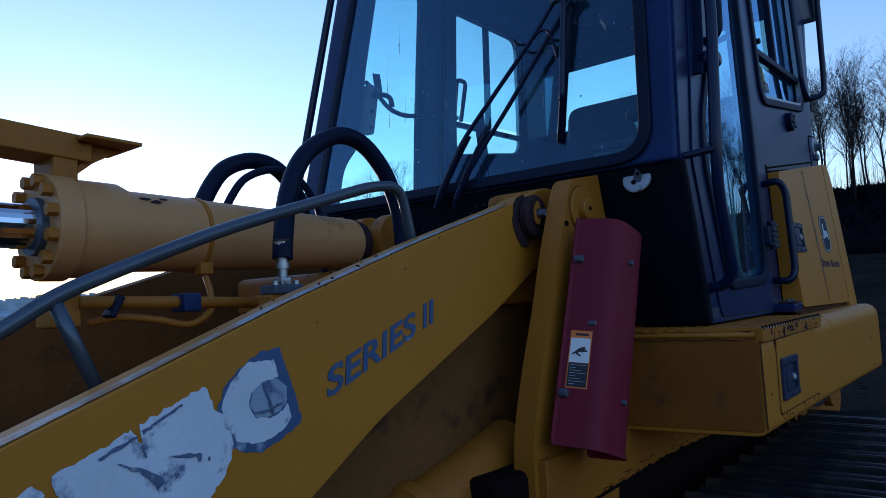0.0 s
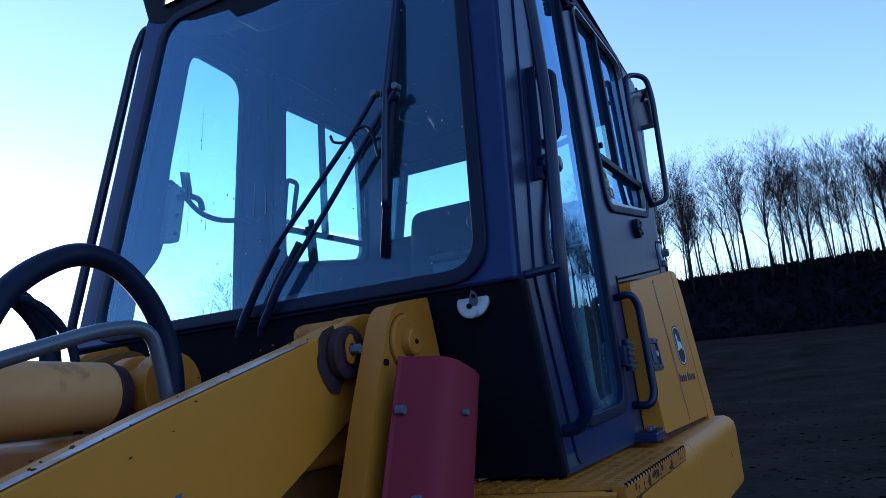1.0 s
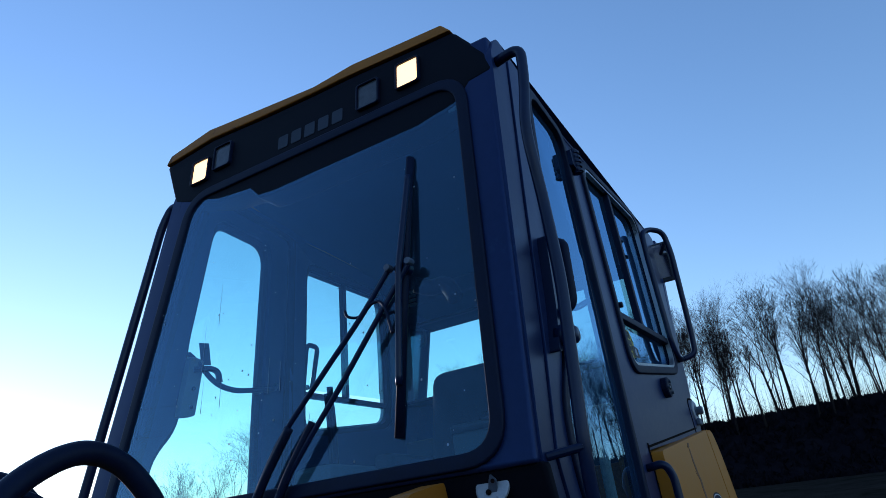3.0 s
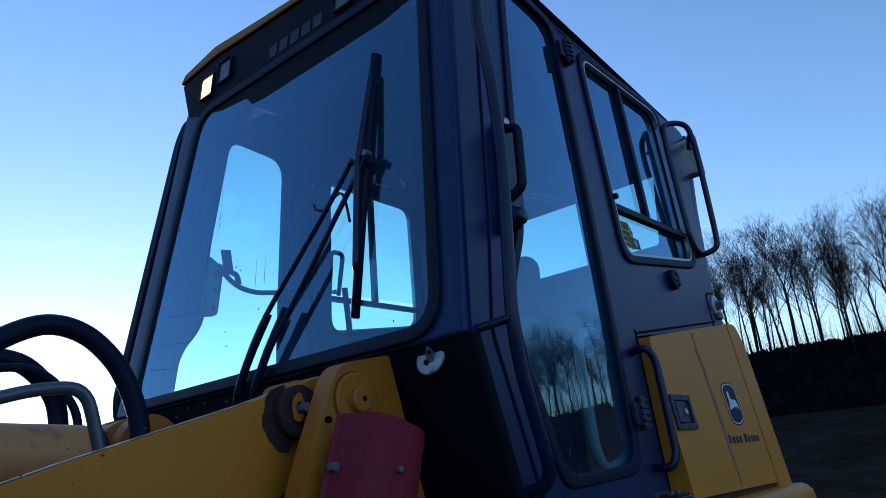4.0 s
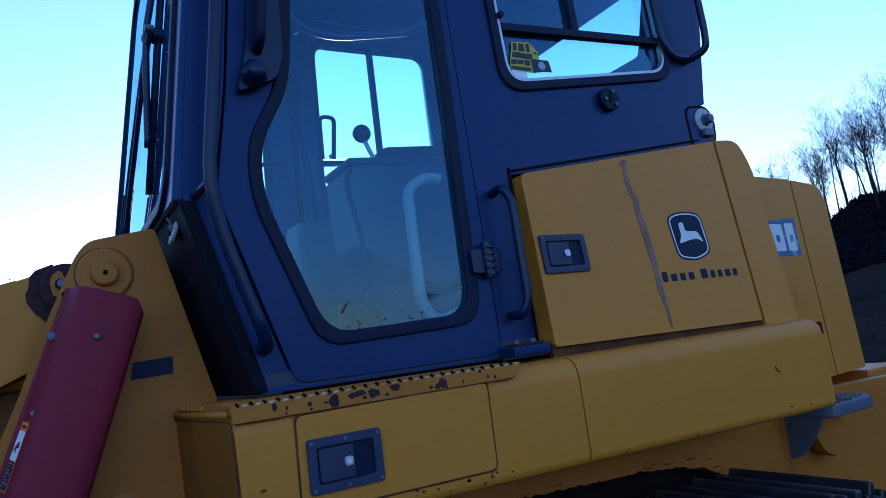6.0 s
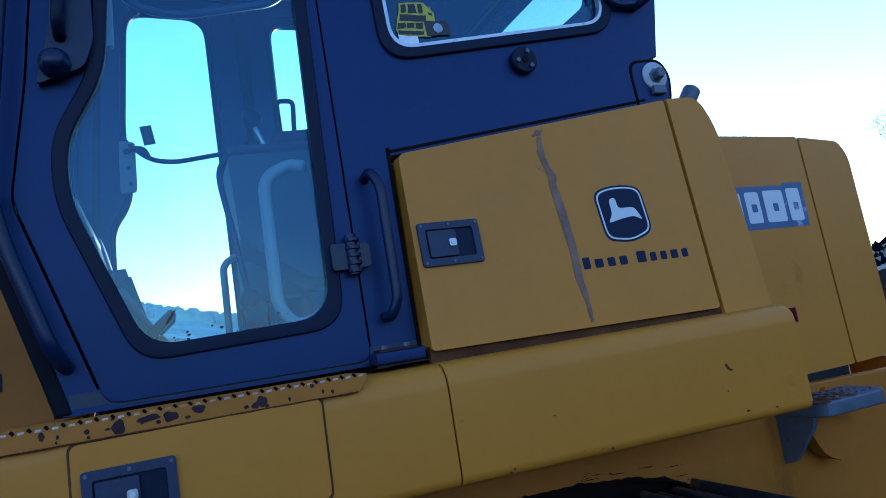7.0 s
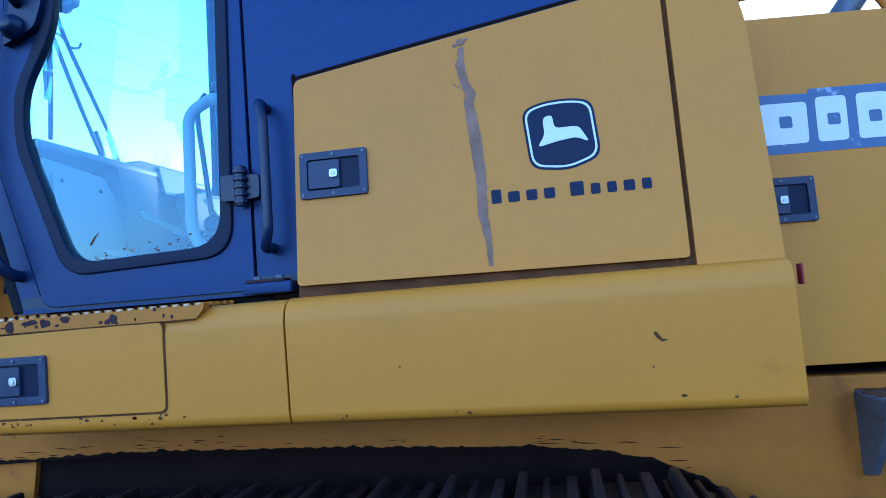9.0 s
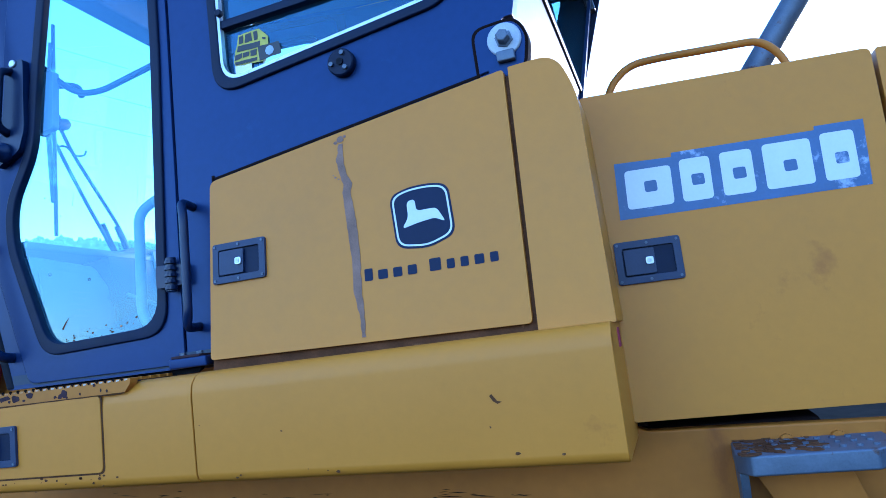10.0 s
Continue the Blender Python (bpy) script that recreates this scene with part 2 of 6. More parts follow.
CONSOLE = material("dark_blue_grey_console", (0.035, 0.055, 0.085), 0.6, var=0.15, scale=8, bump=0.05, bump_scale=160)
# Hill colour is lifted and blued to carry the haze of distance.
HILL = material("far_hill_with_painted_haze", (0.36, 0.42, 0.46), 1.0, spec=0.0, var=0.3, scale=0.03)


# ---- mesh tools ----
def part(name, bm, mat, parent=None, label="", bevel=0.0, smooth=False, segs=2):
    """Links a bmesh as one mesh object under a thing or a part."""
    bmesh.ops.recalc_face_normals(bm, faces=bm.faces[:])
    me = bpy.data.meshes.new(name)
    bm.to_mesh(me)
    bm.free()
    me.materials.append(mat)
    ob = new(name, me)
    if parent is not None:
        ob.parent = parent
    if bevel:
        bv = ob.modifiers.new("edge", "BEVEL")
        bv.width, bv.segments, bv.limit_method, bv.angle_limit = bevel, segs, "ANGLE", radians(35)
    if smooth or bevel:
        for p in me.polygons:
            p.use_smooth = True
        if bevel:
            wn_ = ob.modifiers.new("shade", "WEIGHTED_NORMAL")
            wn_.keep_sharp = True
    if label:
        ob["label"] = label
    return ob


def rounded(corners, radius, n=5):
    """A 2D polygon with rounded corners; radius may be one number or one for each corner."""
    out, k = [], len(corners)
    for i in range(k):
        r = radius[i] if isinstance(radius, (list, tuple)) else radius
        p, a, b = Vector(corners[i]), Vector(corners[i - 1]), Vector(corners[(i + 1) % k])
        u, v = (a - p).normalized(), (b - p).normalized()
        r = min(r, (a - p).length * 0.49, (b - p).length * 0.49)
        if r < 1e-4:
            out.append(tuple(p))
            continue
        for j in range(n + 1):
            t = j / n
            q0, q1 = p + u * r * (1 - t), p + v * r * t
            out.append(tuple(q0.lerp(q1, t)))
    return out


def inset(poly, d):
    """The polygon drawn in (d > 0) or out by d; corners mitred."""
    k = len(poly)
    area = sum(poly[i][0] * poly[(i + 1) % k][1] - poly[(i + 1) % k][0] * poly[i][1] for i in range(k))
    s = 1 if area > 0 else -1
    out = []
    for i in range(k):
        p, a, b = Vector(poly[i]), Vector(poly[i - 1]), Vector(poly[(i + 1) % k])
        e0, e1 = (p - a).normalized(), (b - p).normalized()
        n0, n1 = Vector((-e0.y, e0.x)) * s, Vector((-e1.y, e1.x)) * s
        m = n0 + n1
        m = m.normalized() if m.length > 1e-6 else n0
        out.append(tuple(p + m * (d / max(0.35, m.dot(n0)))))
    return out


def sheet(fn, outer, holes=(), thick=0.02, off=0.0, bm=None):
    """A plate on the surface fn(u, v, out): outline and holes in (u, v), outer face at off, thick inwards."""
    bm = bm or bmesh.new()
    loops, edges = [], []
    for loop in (outer, *holes):
        vs = [bm.verts.new(fn(u, v, off)) for u, v in loop]
        loops.append(vs)
        for i in range(len(vs)):
            edges.append(bm.edges.new((vs[i - 1], vs[i])))
    res = bmesh.ops.triangle_fill(bm, use_beauty=True, use_dissolve=False, edges=edges)
    faces = [g for g in res["geom"] if isinstance(g, bmesh.types.BMFace)]
    if thick:
        back = {}
        for loop, vs in zip((outer, *holes), loops):
            for (u, v), vert in zip(loop, vs):
                back[vert] = bm.verts.new(fn(u, v, off - thick))
        for f in faces:
            bm.faces.new([back[v] for v in reversed(f.verts[:])])
        for vs in loops:
            for i in range(len(vs)):
                bm.faces.new((vs[i - 1], vs[i], back[vs[i]], back[vs[i - 1]]))
    return bm


def box(c, s, rot=(0, 0, 0), bm=None, taper=1.0):
    bm = bm or bmesh.new()
    m = pose(*c, *rot) @ Matrix.Diagonal((*s, 1))
    r = bmesh.ops.create_cube(bm, size=1)
    for v in r["verts"]:
        if v.co.z > 0:
            v.co.x *= taper
            v.co.y *= taper
    bmesh.ops.transform(bm, matrix=m, verts=r["verts"])
    return bm


def rod(p0, p1, r, seg=16, r1=None, bm=None):
    """A closed cylinder or cone from p0 to p1."""
    bm = bm or bmesh.new()
    p0, p1 = Vector(p0), Vector(p1)
    d = p1 - p0
    m = Matrix.Translation((p0 + p1) / 2) @ d.to_track_quat("Z", "Y").to_matrix().to_4x4()
    bmesh.ops.create_cone(bm, cap_ends=True, segments=seg, radius1=r, radius2=r if r1 is None else r1, depth=d.length, matrix=m)
    return bm


def fillet(pts, r, n=6):
    pts = [Vector(p) for p in pts]
    out = [pts[0]]
    for i in range(1, len(pts) - 1):
        p, a, b = pts[i], pts[i - 1], pts[i + 1]
        q = min(r, (a - p).length * 0.48, (b - p).length * 0.48)
        u, v = (a - p).normalized() * q, (b - p).normalized() * q
        for j in range(n + 1):
            t = j / n
            out.append((p + u * (1 - t)).lerp(p + v * t, t))
    out.append(pts[-1])
    return out


def smooth_line(pts, n=8):
    """A Catmull-Rom curve through the points."""
    pts = [Vector(p) for p in pts]
    out = []
    for i in range(len(pts) - 1):
        p0, p1, p2, p3 = pts[max(0, i - 1)], pts[i], pts[i + 1], pts[min(len(pts) - 1, i + 2)]
        for j in range(n):
            t = j / n
            out.append(0.5 * ((2 * p1) + (p2 - p0) * t + (2 * p0 - 5 * p1 + 4 * p2 - p3) * t * t + (3 * p1 - p0 - 3 * p2 + p3) * t ** 3))
    out.append(pts[-1])
    return out


def tube(pts, r, seg=10, bm=None, r1=None, flat=1.0):
    """A tube swept along a line of points, closed at both ends."""
    bm = bm or bmesh.new()
    pts = [Vector(p) for p in pts]
    n = len(pts)
    up = None
    rings = []
    for i in range(n):
        d = (pts[min(n - 1, i + 1)] - pts[max(0, i - 1)]).normalized()
        if up is None:
            up = d.orthogonal().normalized()
        up = (up - d * up.dot(d)).normalized()
        side = d.cross(up)
        rad = r if r1 is None else r + (r1 - r) * i / (n - 1)
        rings.append([bm.verts.new(pts[i] + (up * math.cos(a) * flat + side * math.sin(a)) * rad) for a in (2 * math.pi * k / seg for k in range(seg))])
    for a, b in zip(rings, rings[1:]):
        for k in range(seg):
            bm.faces.new((a[k - 1], a[k], b[k], b[k - 1]))
    bm.faces.new(rings[0][::-1])
    bm.faces.new(rings[-1])
    return bm


def lathe(p0, axis, profile, seg=24, bm=None):
    """A turned body: profile of (distance along the axis, radius)."""
    bm = bm or bmesh.new()
    p0, axis = Vector(p0), Vector(axis).normalized()
    u = axis.orthogonal().normalized()
    w = axis.cross(u)
    rings = [[bm.verts.new(p0 + axis * h + (u * math.cos(a) + w * math.sin(a)) * max(r, 1e-4)) for a in (2 * math.pi * k / seg for k in range(seg))] for h, r in profile]
    for a, b in zip(rings, rings[1:]):
        for k in range(seg):
            bm.faces.new((a[k - 1], a[k], b[k], b[k - 1]))
    bm.faces.new(rings[0][::-1])
    bm.faces.new(rings[-1])
    return bm


def words(name, text, size, m, mat, parent, length, bold=0.0):
    """Raised lettering in the built-in font, stretched to a given length."""
    cu = bpy.data.curves.new(name, "FONT")
    cu.body, cu.size, cu.extrude, cu.offset = text, size, 0.0008, bold
    tmp = bpy.data.objects.new(name, cu)
    me = bpy.data.meshes.new_from_object(tmp)
    bpy.data.objects.remove(tmp)
    xs = [v.co.x for v in me.vertices]
    me.transform(m @ Matrix.Diagonal((length / (max(xs) - min(xs)), 1, 1, 1)) @ Matrix.Translation((-min(xs), 0, 0)))
    me.materials.append(mat)
    ob = new(name, me)
    ob.parent = parent
    return ob


def ragged_edge(poly, amp, seed, step=0.012):
    """The outline with torn, uneven edges."""
    out = []
    for k in range(len(poly)):
        a, b = Vector(poly[k]), Vector(poly[(k + 1) % len(poly)])
        n = max(1, int((b - a).length / step))
        for t in range(n):
            p = a.lerp(b, t / n)
            out.append((p.x + amp * noise.noise(Vector((p.x * 90, p.y * 90, seed))), p.y + amp * noise.noise(Vector((p.x * 90, p.y * 90, seed + 7)))))
    return out


# ---- surfaces of the machine: x to its rear, y across, z up ----
MID = 0.885


def cab_y(x, z):
    f = min(1, max(0, (-x - 0.1) / 0.7))
    return 0.075 + (0.035 - 0.027 * f) * (z - 1.49)


def near_side(x, z, out=0.0):
    return (x, cab_y(x, z) - out, z)


def far_side(x, z, out=0.0):
    lean = min(1, max(0, (0.1 - x) / 0.9))
    return (x, 2 * MID - cab_y(x, z) + lean * (0.06 - 0.175 * max(0, z - 1.95)) + out, z)


def panel_side(x, z, out=0.0):
    return (x, 0.1 * (z - 1.487) - out, z)


def low_side(x, z, out=0.0):
    return (x, -0.09 - out, z)


def hood_side(x, z, out=0.0):
    return (x, 0.27 + 0.16 * (x - 1.2) + 0.05 * (z - 1.6) - out, z)


def screen(y, z, out=0.0):
    return (-1.01 + 0.12 * (z - 1.92) - out, y, z)


def back_wall(y, z, out=0.0):
    return (0.95 + 0.32 * (z - 2.3) + out, y, z)


def plane_y(y0):
    return lambda x, z, out=0.0: (x, y0 - out, z)

# ---- the crawler loader ----
loader = tagged(new("crawler_loader"), "yellow crawler loader with a black cab parked on a dormant field", "loader")

# cab shell: side walls with openings for the door and the rear side window
SIDE = [(-0.85, 1.475), (-0.985, 1.95), (-0.858, 3.20), (-0.80, 3.285), (1.15, 3.225), (1.175, 3.15), (0.985, 2.325), (0.955, 2.325), (0.935, 2.27), (0.925, 2.15), (0.0, 2.03), (0.0, 1.475)]
DOOR = [(-0.752, 1.488), (-0.902, 1.965), (-0.855, 2.25), (-0.80, 2.75), (-0.722, 3.262), (-0.155, 3.25), (-0.145, 2.6), (-0.14, 1.488)]
DOORGLASS = [(-0.665, 1.59), (-0.80, 1.96), (-0.795, 2.10), (-0.70, 2.27), (-0.675, 2.5), (-0.575, 3.215), (-0.20, 3.215), (-0.195, 2.5), (-0.215, 1.605)]
DOORGLASS_R = [0.07, 0.10, 0.06, 0.07, 0.05, 0.08, 0.09, 0.05, 0.09]
FARGLASS = [(-0.67, 1.59), (-0.80, 1.96), (-0.785, 2.21), (-0.695, 2.33), (-0.70, 2.65), (-0.645, 3.17), (-0.295, 3.17), (-0.29, 2.5), (-0.285, 1.605)]
FARWIN = [(-0.015, 2.345), (-0.01, 3.165), (0.665, 3.165), (0.675, 2.44)]
NEARWIN = [(0.045, 2.33), (0.025, 3.20), (0.80, 3.215), (0.815, 2.435)]
for side, name in ((near_side, "cab_wall"), (far_side, "cab_wall")):
    SIDEWIN = NEARWIN if side is near_side else FARWIN
    door_hole = rounded(inset(DOOR, -0.006), 0.03, 4)
    win_hole = rounded(inset(SIDEWIN, -0.02), 0.09, 6)
    holes = [door_hole, win_hole]
    if side is far_side:
        quarter = rounded([(0.915, 2.57), (0.915, 3.05), (1.138, 3.05), (1.025, 2.57)], 0.02, 3)
        holes.append(quarter)
        g = part("quarter_pane", sheet(side, quarter, (), 0, -0.02), PANE, loader, "blue-green tinted corner glass")
        g.visible_shadow = False
    part(name, sheet(side, rounded(SIDE, [0.02, 0.05, 0.03, 0.03, 0.05, 0.05, 0.002, 0.03, 0.03, 0.03, 0.004, 0.01], 4), holes, 0.05), CAB, loader, "black painted cab side wall", bevel=0.006)
    # rear side window: rubber seal, bright inner frame, sliding panes with a bar below them
    win = part("side_window", sheet(side, rounded(inset(SIDEWIN, -0.024), 0.10, 7), [rounded(inset(SIDEWIN, 0.008), 0.08, 7)], 0.05, 0.012), RUBBER, loader, "sliding side window in a black rubber seal", bevel=0.005)
    part("window_frame", sheet(side, rounded(inset(SIDEWIN, 0.008), 0.08, 7), [rounded(inset(SIDEWIN, 0.018), 0.072, 7)], 0.02, 0.008), STEEL, win, "thin aluminium frame")
    bar = [(0.045, 2.525), (0.04, 2.553), (0.81, 2.583), (0.812, 2.555)] if side is near_side else [(-0.01, 2.515), (-0.01, 2.54), (0.67, 2.555), (0.67, 2.53)]
    part("sliding_rail", sheet(side, bar, (), 0.03, 0.004), RUBBER, win, bevel=0.003)
    mx = 0.0 if side is near_side else -0.06
    mid = [(0.375 + mx, 2.55), (0.37 + mx, 3.20), (0.40 + mx, 3.20), (0.405 + mx, 2.55)]
    part("window_divider", sheet(side, mid, (), 0.028, 0.003), RUBBER, win, bevel=0.003)
    part("window_catch", rod(side(0.06, 2.575, 0.004), side(0.06, 2.575, 0.022), 0.012, 12), RUBBER, win, bevel=0.003)
    wx = 0.0 if side is near_side else -0.06
    lower = [(0.03 + wx, 2.34), (0.028 + wx, 2.53), (0.82 + wx, 2.56), (0.82 + wx, 2.44)]
    upper = [(0.028 + wx, 2.55), (0.02 + wx, 3.205), (0.80 + wx, 3.22), (0.82 + wx, 2.58)]
    for nm, poly in (("lower_pane", lower), ("upper_pane", upper)):
        pane = part(nm, sheet(side, poly, (), 0, -0.02), PANE, win, "blue-green tinted glass pane")
        pane.visible_shadow = False


def door(side, sign):
    """A cab door with its glass, seal, hinges, handle and inner grab tube."""
    opening = DOORGLASS if sign > 0 else FARGLASS
    d = part("cab_door", sheet(side, rounded(DOOR, 0.03, 4), [rounded(inset(opening, -0.012), DOORGLASS_R, 6)], 0.04, 0.006), CAB, loader, "black cab door with a tall shaped window", bevel=0.006)
    part("door_seal", sheet(side, rounded(inset(opening, -0.022), DOORGLASS_R, 6), [rounded(inset(opening, 0.012), DOORGLASS_R, 6)], 0.03, 0.016), RUBBER, d, "black rubber glazing seal", bevel=0.005)
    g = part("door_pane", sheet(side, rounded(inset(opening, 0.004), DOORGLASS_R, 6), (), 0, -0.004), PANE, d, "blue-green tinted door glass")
    g.visible_shadow = False
    for x, z in ((-0.155, 1.76), (-0.15, 3.11)):
        bm = sheet(side, rounded([(x - 0.055, z - 0.035), (x - 0.055, z + 0.035), (x - 0.012, z + 0.035), (x - 0.012, z - 0.035)], 0.008, 3), (), 0.025, 0.032)
        sheet(side, rounded([(x + 0.012, z - 0.035), (x + 0.012, z + 0.035), (x + 0.05, z + 0.03), (x + 0.05, z - 0.03)], 0.008, 3), (), 0.025, 0.028, bm)
        rod(side(x, z - 0.05, 0.03), side(x, z + 0.055, 0.03), 0.016, 12, bm=bm)
        for k in range(5):
            rod(side(x + 0.002, z - 0.045 + 0.02 * k, 0.034), side(x + 0.002, z - 0.035 + 0.02 * k, 0.034), 0.019, 10, bm=bm)
        part("door_hinge", bm, TUBE, d, "black cast hinge", bevel=0.002)
    # handle: a tall moulded plate with a lock above and a round push button below
    hp = [(-0.835, 2.225), (-0.80, 2.36), (-0.775, 2.58), (-0.70, 2.60), (-0.705, 2.34), (-0.73, 2.27)]
    part("door_handle", sheet(side, rounded(hp, 0.02, 4), (), 0.03, 0.034), TUBE, d, "black moulded door handle", bevel=0.008)
    grip = [side(-0.755, 2.56, 0.03), side(-0.755, 2.55, 0.075), side(-0.775, 2.36, 0.075), side(-0.775, 2.34, 0.03)]
    part("handle_grip", tube(fillet(grip, 0.03), 0.014, 8), RUBBER, d, smooth=True)
    part("push_button", lathe(side(-0.79, 2.275, 0.02), Vector(side(0, 2, 1)) - Vector(side(0, 2, 0)), [(0, 0.034), (0.03, 0.034), (0.036, 0.026), (0.05, 0.024), (0.056, 0.018)], 18), TUBE, d, smooth=True)
    part("door_lock", lathe(side(-0.742, 2.585, 0.03), Vector(side(0, 2, 1)) - Vector(side(0, 2, 0)), [(0, 0.014), (0.008, 0.014), (0.010, 0.011)], 14), STEEL, d, "round steel key lock")
    tubepts = [side(-0.235, 2.02, -0.03), side(-0.27, 2.035, -0.06), side(-0.34, 2.0, -0.06), side(-0.345, 1.66, -0.06), side(-0.30, 1.60, -0.06), side(-0.22, 1.63, -0.03)]
    part("inner_grab_tube", tube(fillet(tubepts, 0.07), 0.017, 10), DASH, d, "pale grey grab tube inside the door", smooth=True)
    bar = [side(-0.70, 2.60, -0.03), side(-0.68, 2.56, -0.07), side(-0.60, 2.485, -0.09), side(-0.50, 2.47, -0.09), side(-0.25, 2.51, -0.07), side(-0.205, 2.54, -0.03)]
    part("inner_bar", tube(fillet(bar, 0.06), 0.011, 8), TUBE, d, smooth=True)
    part("latch_box", sheet(side, rounded([(-0.735, 2.35), (-0.72, 2.58), (-0.655, 2.57), (-0.665, 2.36)], 0.012, 3), (), 0.03, -0.045), DASH, d, "pale latch cover inside the door", bevel=0.005)
    for z in (2.39, 2.46, 2.53):
        part("cover_screw", rod(side(-0.69, z, -0.07), side(-0.69, z, -0.08), 0.008, 8), RUBBER, d)
    lev = [side(-0.70, 2.53, -0.075), side(-0.655, 2.535, -0.11), side(-0.62, 2.525, -0.12), side(-0.605, 2.485, -0.12)]
    part("inner_lever", tube(fillet(lev, 0.02), 0.012, 8), RUBBER, d, smooth=True)
    if sign > 0:
        spots = bmesh.new()
        rg = random.Random(5)
        for k in range(20):
            x = rg.uniform(-0.60, -0.3)
            z = 1.607 + abs(rg.gauss(0, 0.018)) + 0.02 * max(0, math.sin(x * 14))
            r = rg.uniform(0.0015, 0.005)
            sheet(side, [(x + r * rg.uniform(0.7, 1.6) * math.cos(a), z + r * rg.uniform(0.5, 1) * math.sin(a)) for a in (0, 1.2, 2.4, 3.6, 4.8)], (), 0.0006, -0.0025, spots)
        sheet(side, [(-0.615, 1.652), (-0.60, 1.672), (-0.585, 1.685), (-0.597, 1.668), (-0.61, 1.648)], (), 0.0006, -0.0025, spots)
        tagged(part("glass_dirt", spots, BROWN, d, "dried dirt along the bottom of the glass"), kind="stuff")
    return d


door(near_side, 1)
door(far_side, -1)
for side in (near_side, far_side):
    part("door_jamb", sheet(side, rounded(inset(DOOR, -0.03), 0.03, 4), [rounded(inset(DOOR, 0.02), 0.03, 4)], 0.012, -0.038), COWL, loader, "black inner door jamb")

# front: glazed frame above, black cowl below
SCREEN = [(0.175, 1.985), (0.21, 3.14), (1.41, 3.14), (1.615, 1.985)]
frame_out = [(0.085, 1.95), (0.10, 3.27), (1.505, 3.27), (1.745, 1.95)]
part("windshield_frame", sheet(screen, frame_out, [rounded(inset(SCREEN, -0.012), 0.11, 7)], 0.05), CAB, loader, "black windshield surround", bevel=0.012)
ws = part("windshield_seal", sheet(screen, rounded(inset(SCREEN, -0.025), 0.12, 7), [rounded(inset(SCREEN, 0.014), 0.085, 7)], 0.03, 0.012), RUBBER, loader, "black rubber windshield seal", bevel=0.006)
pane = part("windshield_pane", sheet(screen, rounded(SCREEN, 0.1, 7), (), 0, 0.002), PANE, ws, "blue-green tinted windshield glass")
pane.visible_shadow = False


def cowl_front(y, z, out=0.0):
    return (-0.985 + (1.95 - z) * 0.285 - out, y, z)


part("front_cowl", sheet(cowl_front, [(0.072, 1.475), (0.072, 1.955), (1.745, 1.955), (1.745, 1.475)], (), 0.04, 0.006), COWL, loader, "dull black cowl below the windshield", bevel=0.01)
disc = part("drain_cap", lathe(cowl_front(0.215, 1.915, 0.004), (-1, 0, 0.285), [(0, 0.044), (0.006, 0.044), (0.008, 0.040)], 32), WASHER, loader, "round bare-metal plate on the cowl")
part("cap_wing", sheet(cowl_front, rounded([(0.205, 1.885), (0.196, 1.93), (0.209, 1.945), (0.217, 1.928), (0.228, 1.895), (0.220, 1.883)], 0.004, 2), (), 0.006, 0.019), HINGE, disc, bevel=0.002)
part("cap_bolt", rod(cowl_front(0.222, 1.905, 0.010), cowl_front(0.222, 1.905, 0.023), 0.007, 8), GAP, disc)
part("cap_bolt", rod(cowl_front(0.205, 1.928, 0.010), cowl_front(0.205, 1.928, 0.022), 0.005, 8), GAP, disc)
part("cowl_emblem", sheet(cowl_front, rounded([(0.115, 1.885), (0.11, 1.905), (0.125, 1.912), (0.14, 1.905), (0.135, 1.885)], 0.004, 2), [rounded([(0.119, 1.889), (0.115, 1.902), (0.125, 1.907), (0.135, 1.902), (0.131, 1.889)], 0.003, 2)], 0.002, 0.003), INNER, loader)

# rear wall with its window, and the headliner and floor
REARWIN = [(0.25, 2.57), (0.26, 3.06), (2 * MID - 0.108, 3.06), (2 * MID - 0.105, 2.57)]
part("cab_rear_wall", sheet(back_wall, [(0.10, 2.05), (0.13, 3.22), (2 * MID - 0.09, 3.22), (2 * MID - 0.085, 2.05)], [rounded(REARWIN, 0.02, 4)], 0.05, -0.01), CAB, loader, "black rear cab wall with a wide window", bevel=0.006)
rw = part("rear_window_seal", sheet(back_wall, rounded(inset(REARWIN, -0.012), 0.03, 4), [rounded(inset(REARWIN, 0.006), 0.02, 4)], 0.20, 0.0), RUBBER, loader, bevel=0.004)
pane = part("rear_pane", sheet(back_wall, rounded(REARWIN, 0.02, 4), (), 0, -0.17), PANE, rw, "blue-green tinted rear glass")
pane.visible_shadow = False
part("headliner", sheet(lambda x, y, out=0.0: (x, y, 3.274 - 0.044 * (x - 0.16) + out), [(-0.77, 0.165), (1.09, 0.165), (1.09, 1.605), (0.1, 1.60), (-0.77, 1.42)], (), 0.024), INNER, loader, "dark grey cab headliner", bevel=0.01)
airbox = part("rear_air_box", box((0.97, MID, 3.165), (0.30, 1.40, 0.11)), INNER, loader, "dark overhead ventilation box", bevel=0.02)
for k in range(4):
    part("air_vent", box((0.815, 1.50, 3.125 + 0.026 * k), (0.02, 0.06, 0.014)), PAPER, airbox, "pale louvre bar", bevel=0.003)
part("cab_floor", box((0.0, MID, 1.50), (1.66, 1.62, 0.05)), INNER, loader, "dark cab floor", bevel=0.005)
part("cab_rear_bulkhead", box((0.86, MID, 1.9), (0.1, 1.55, 0.9)), INNER, loader, "dark bulkhead behind the seat", bevel=0.01)
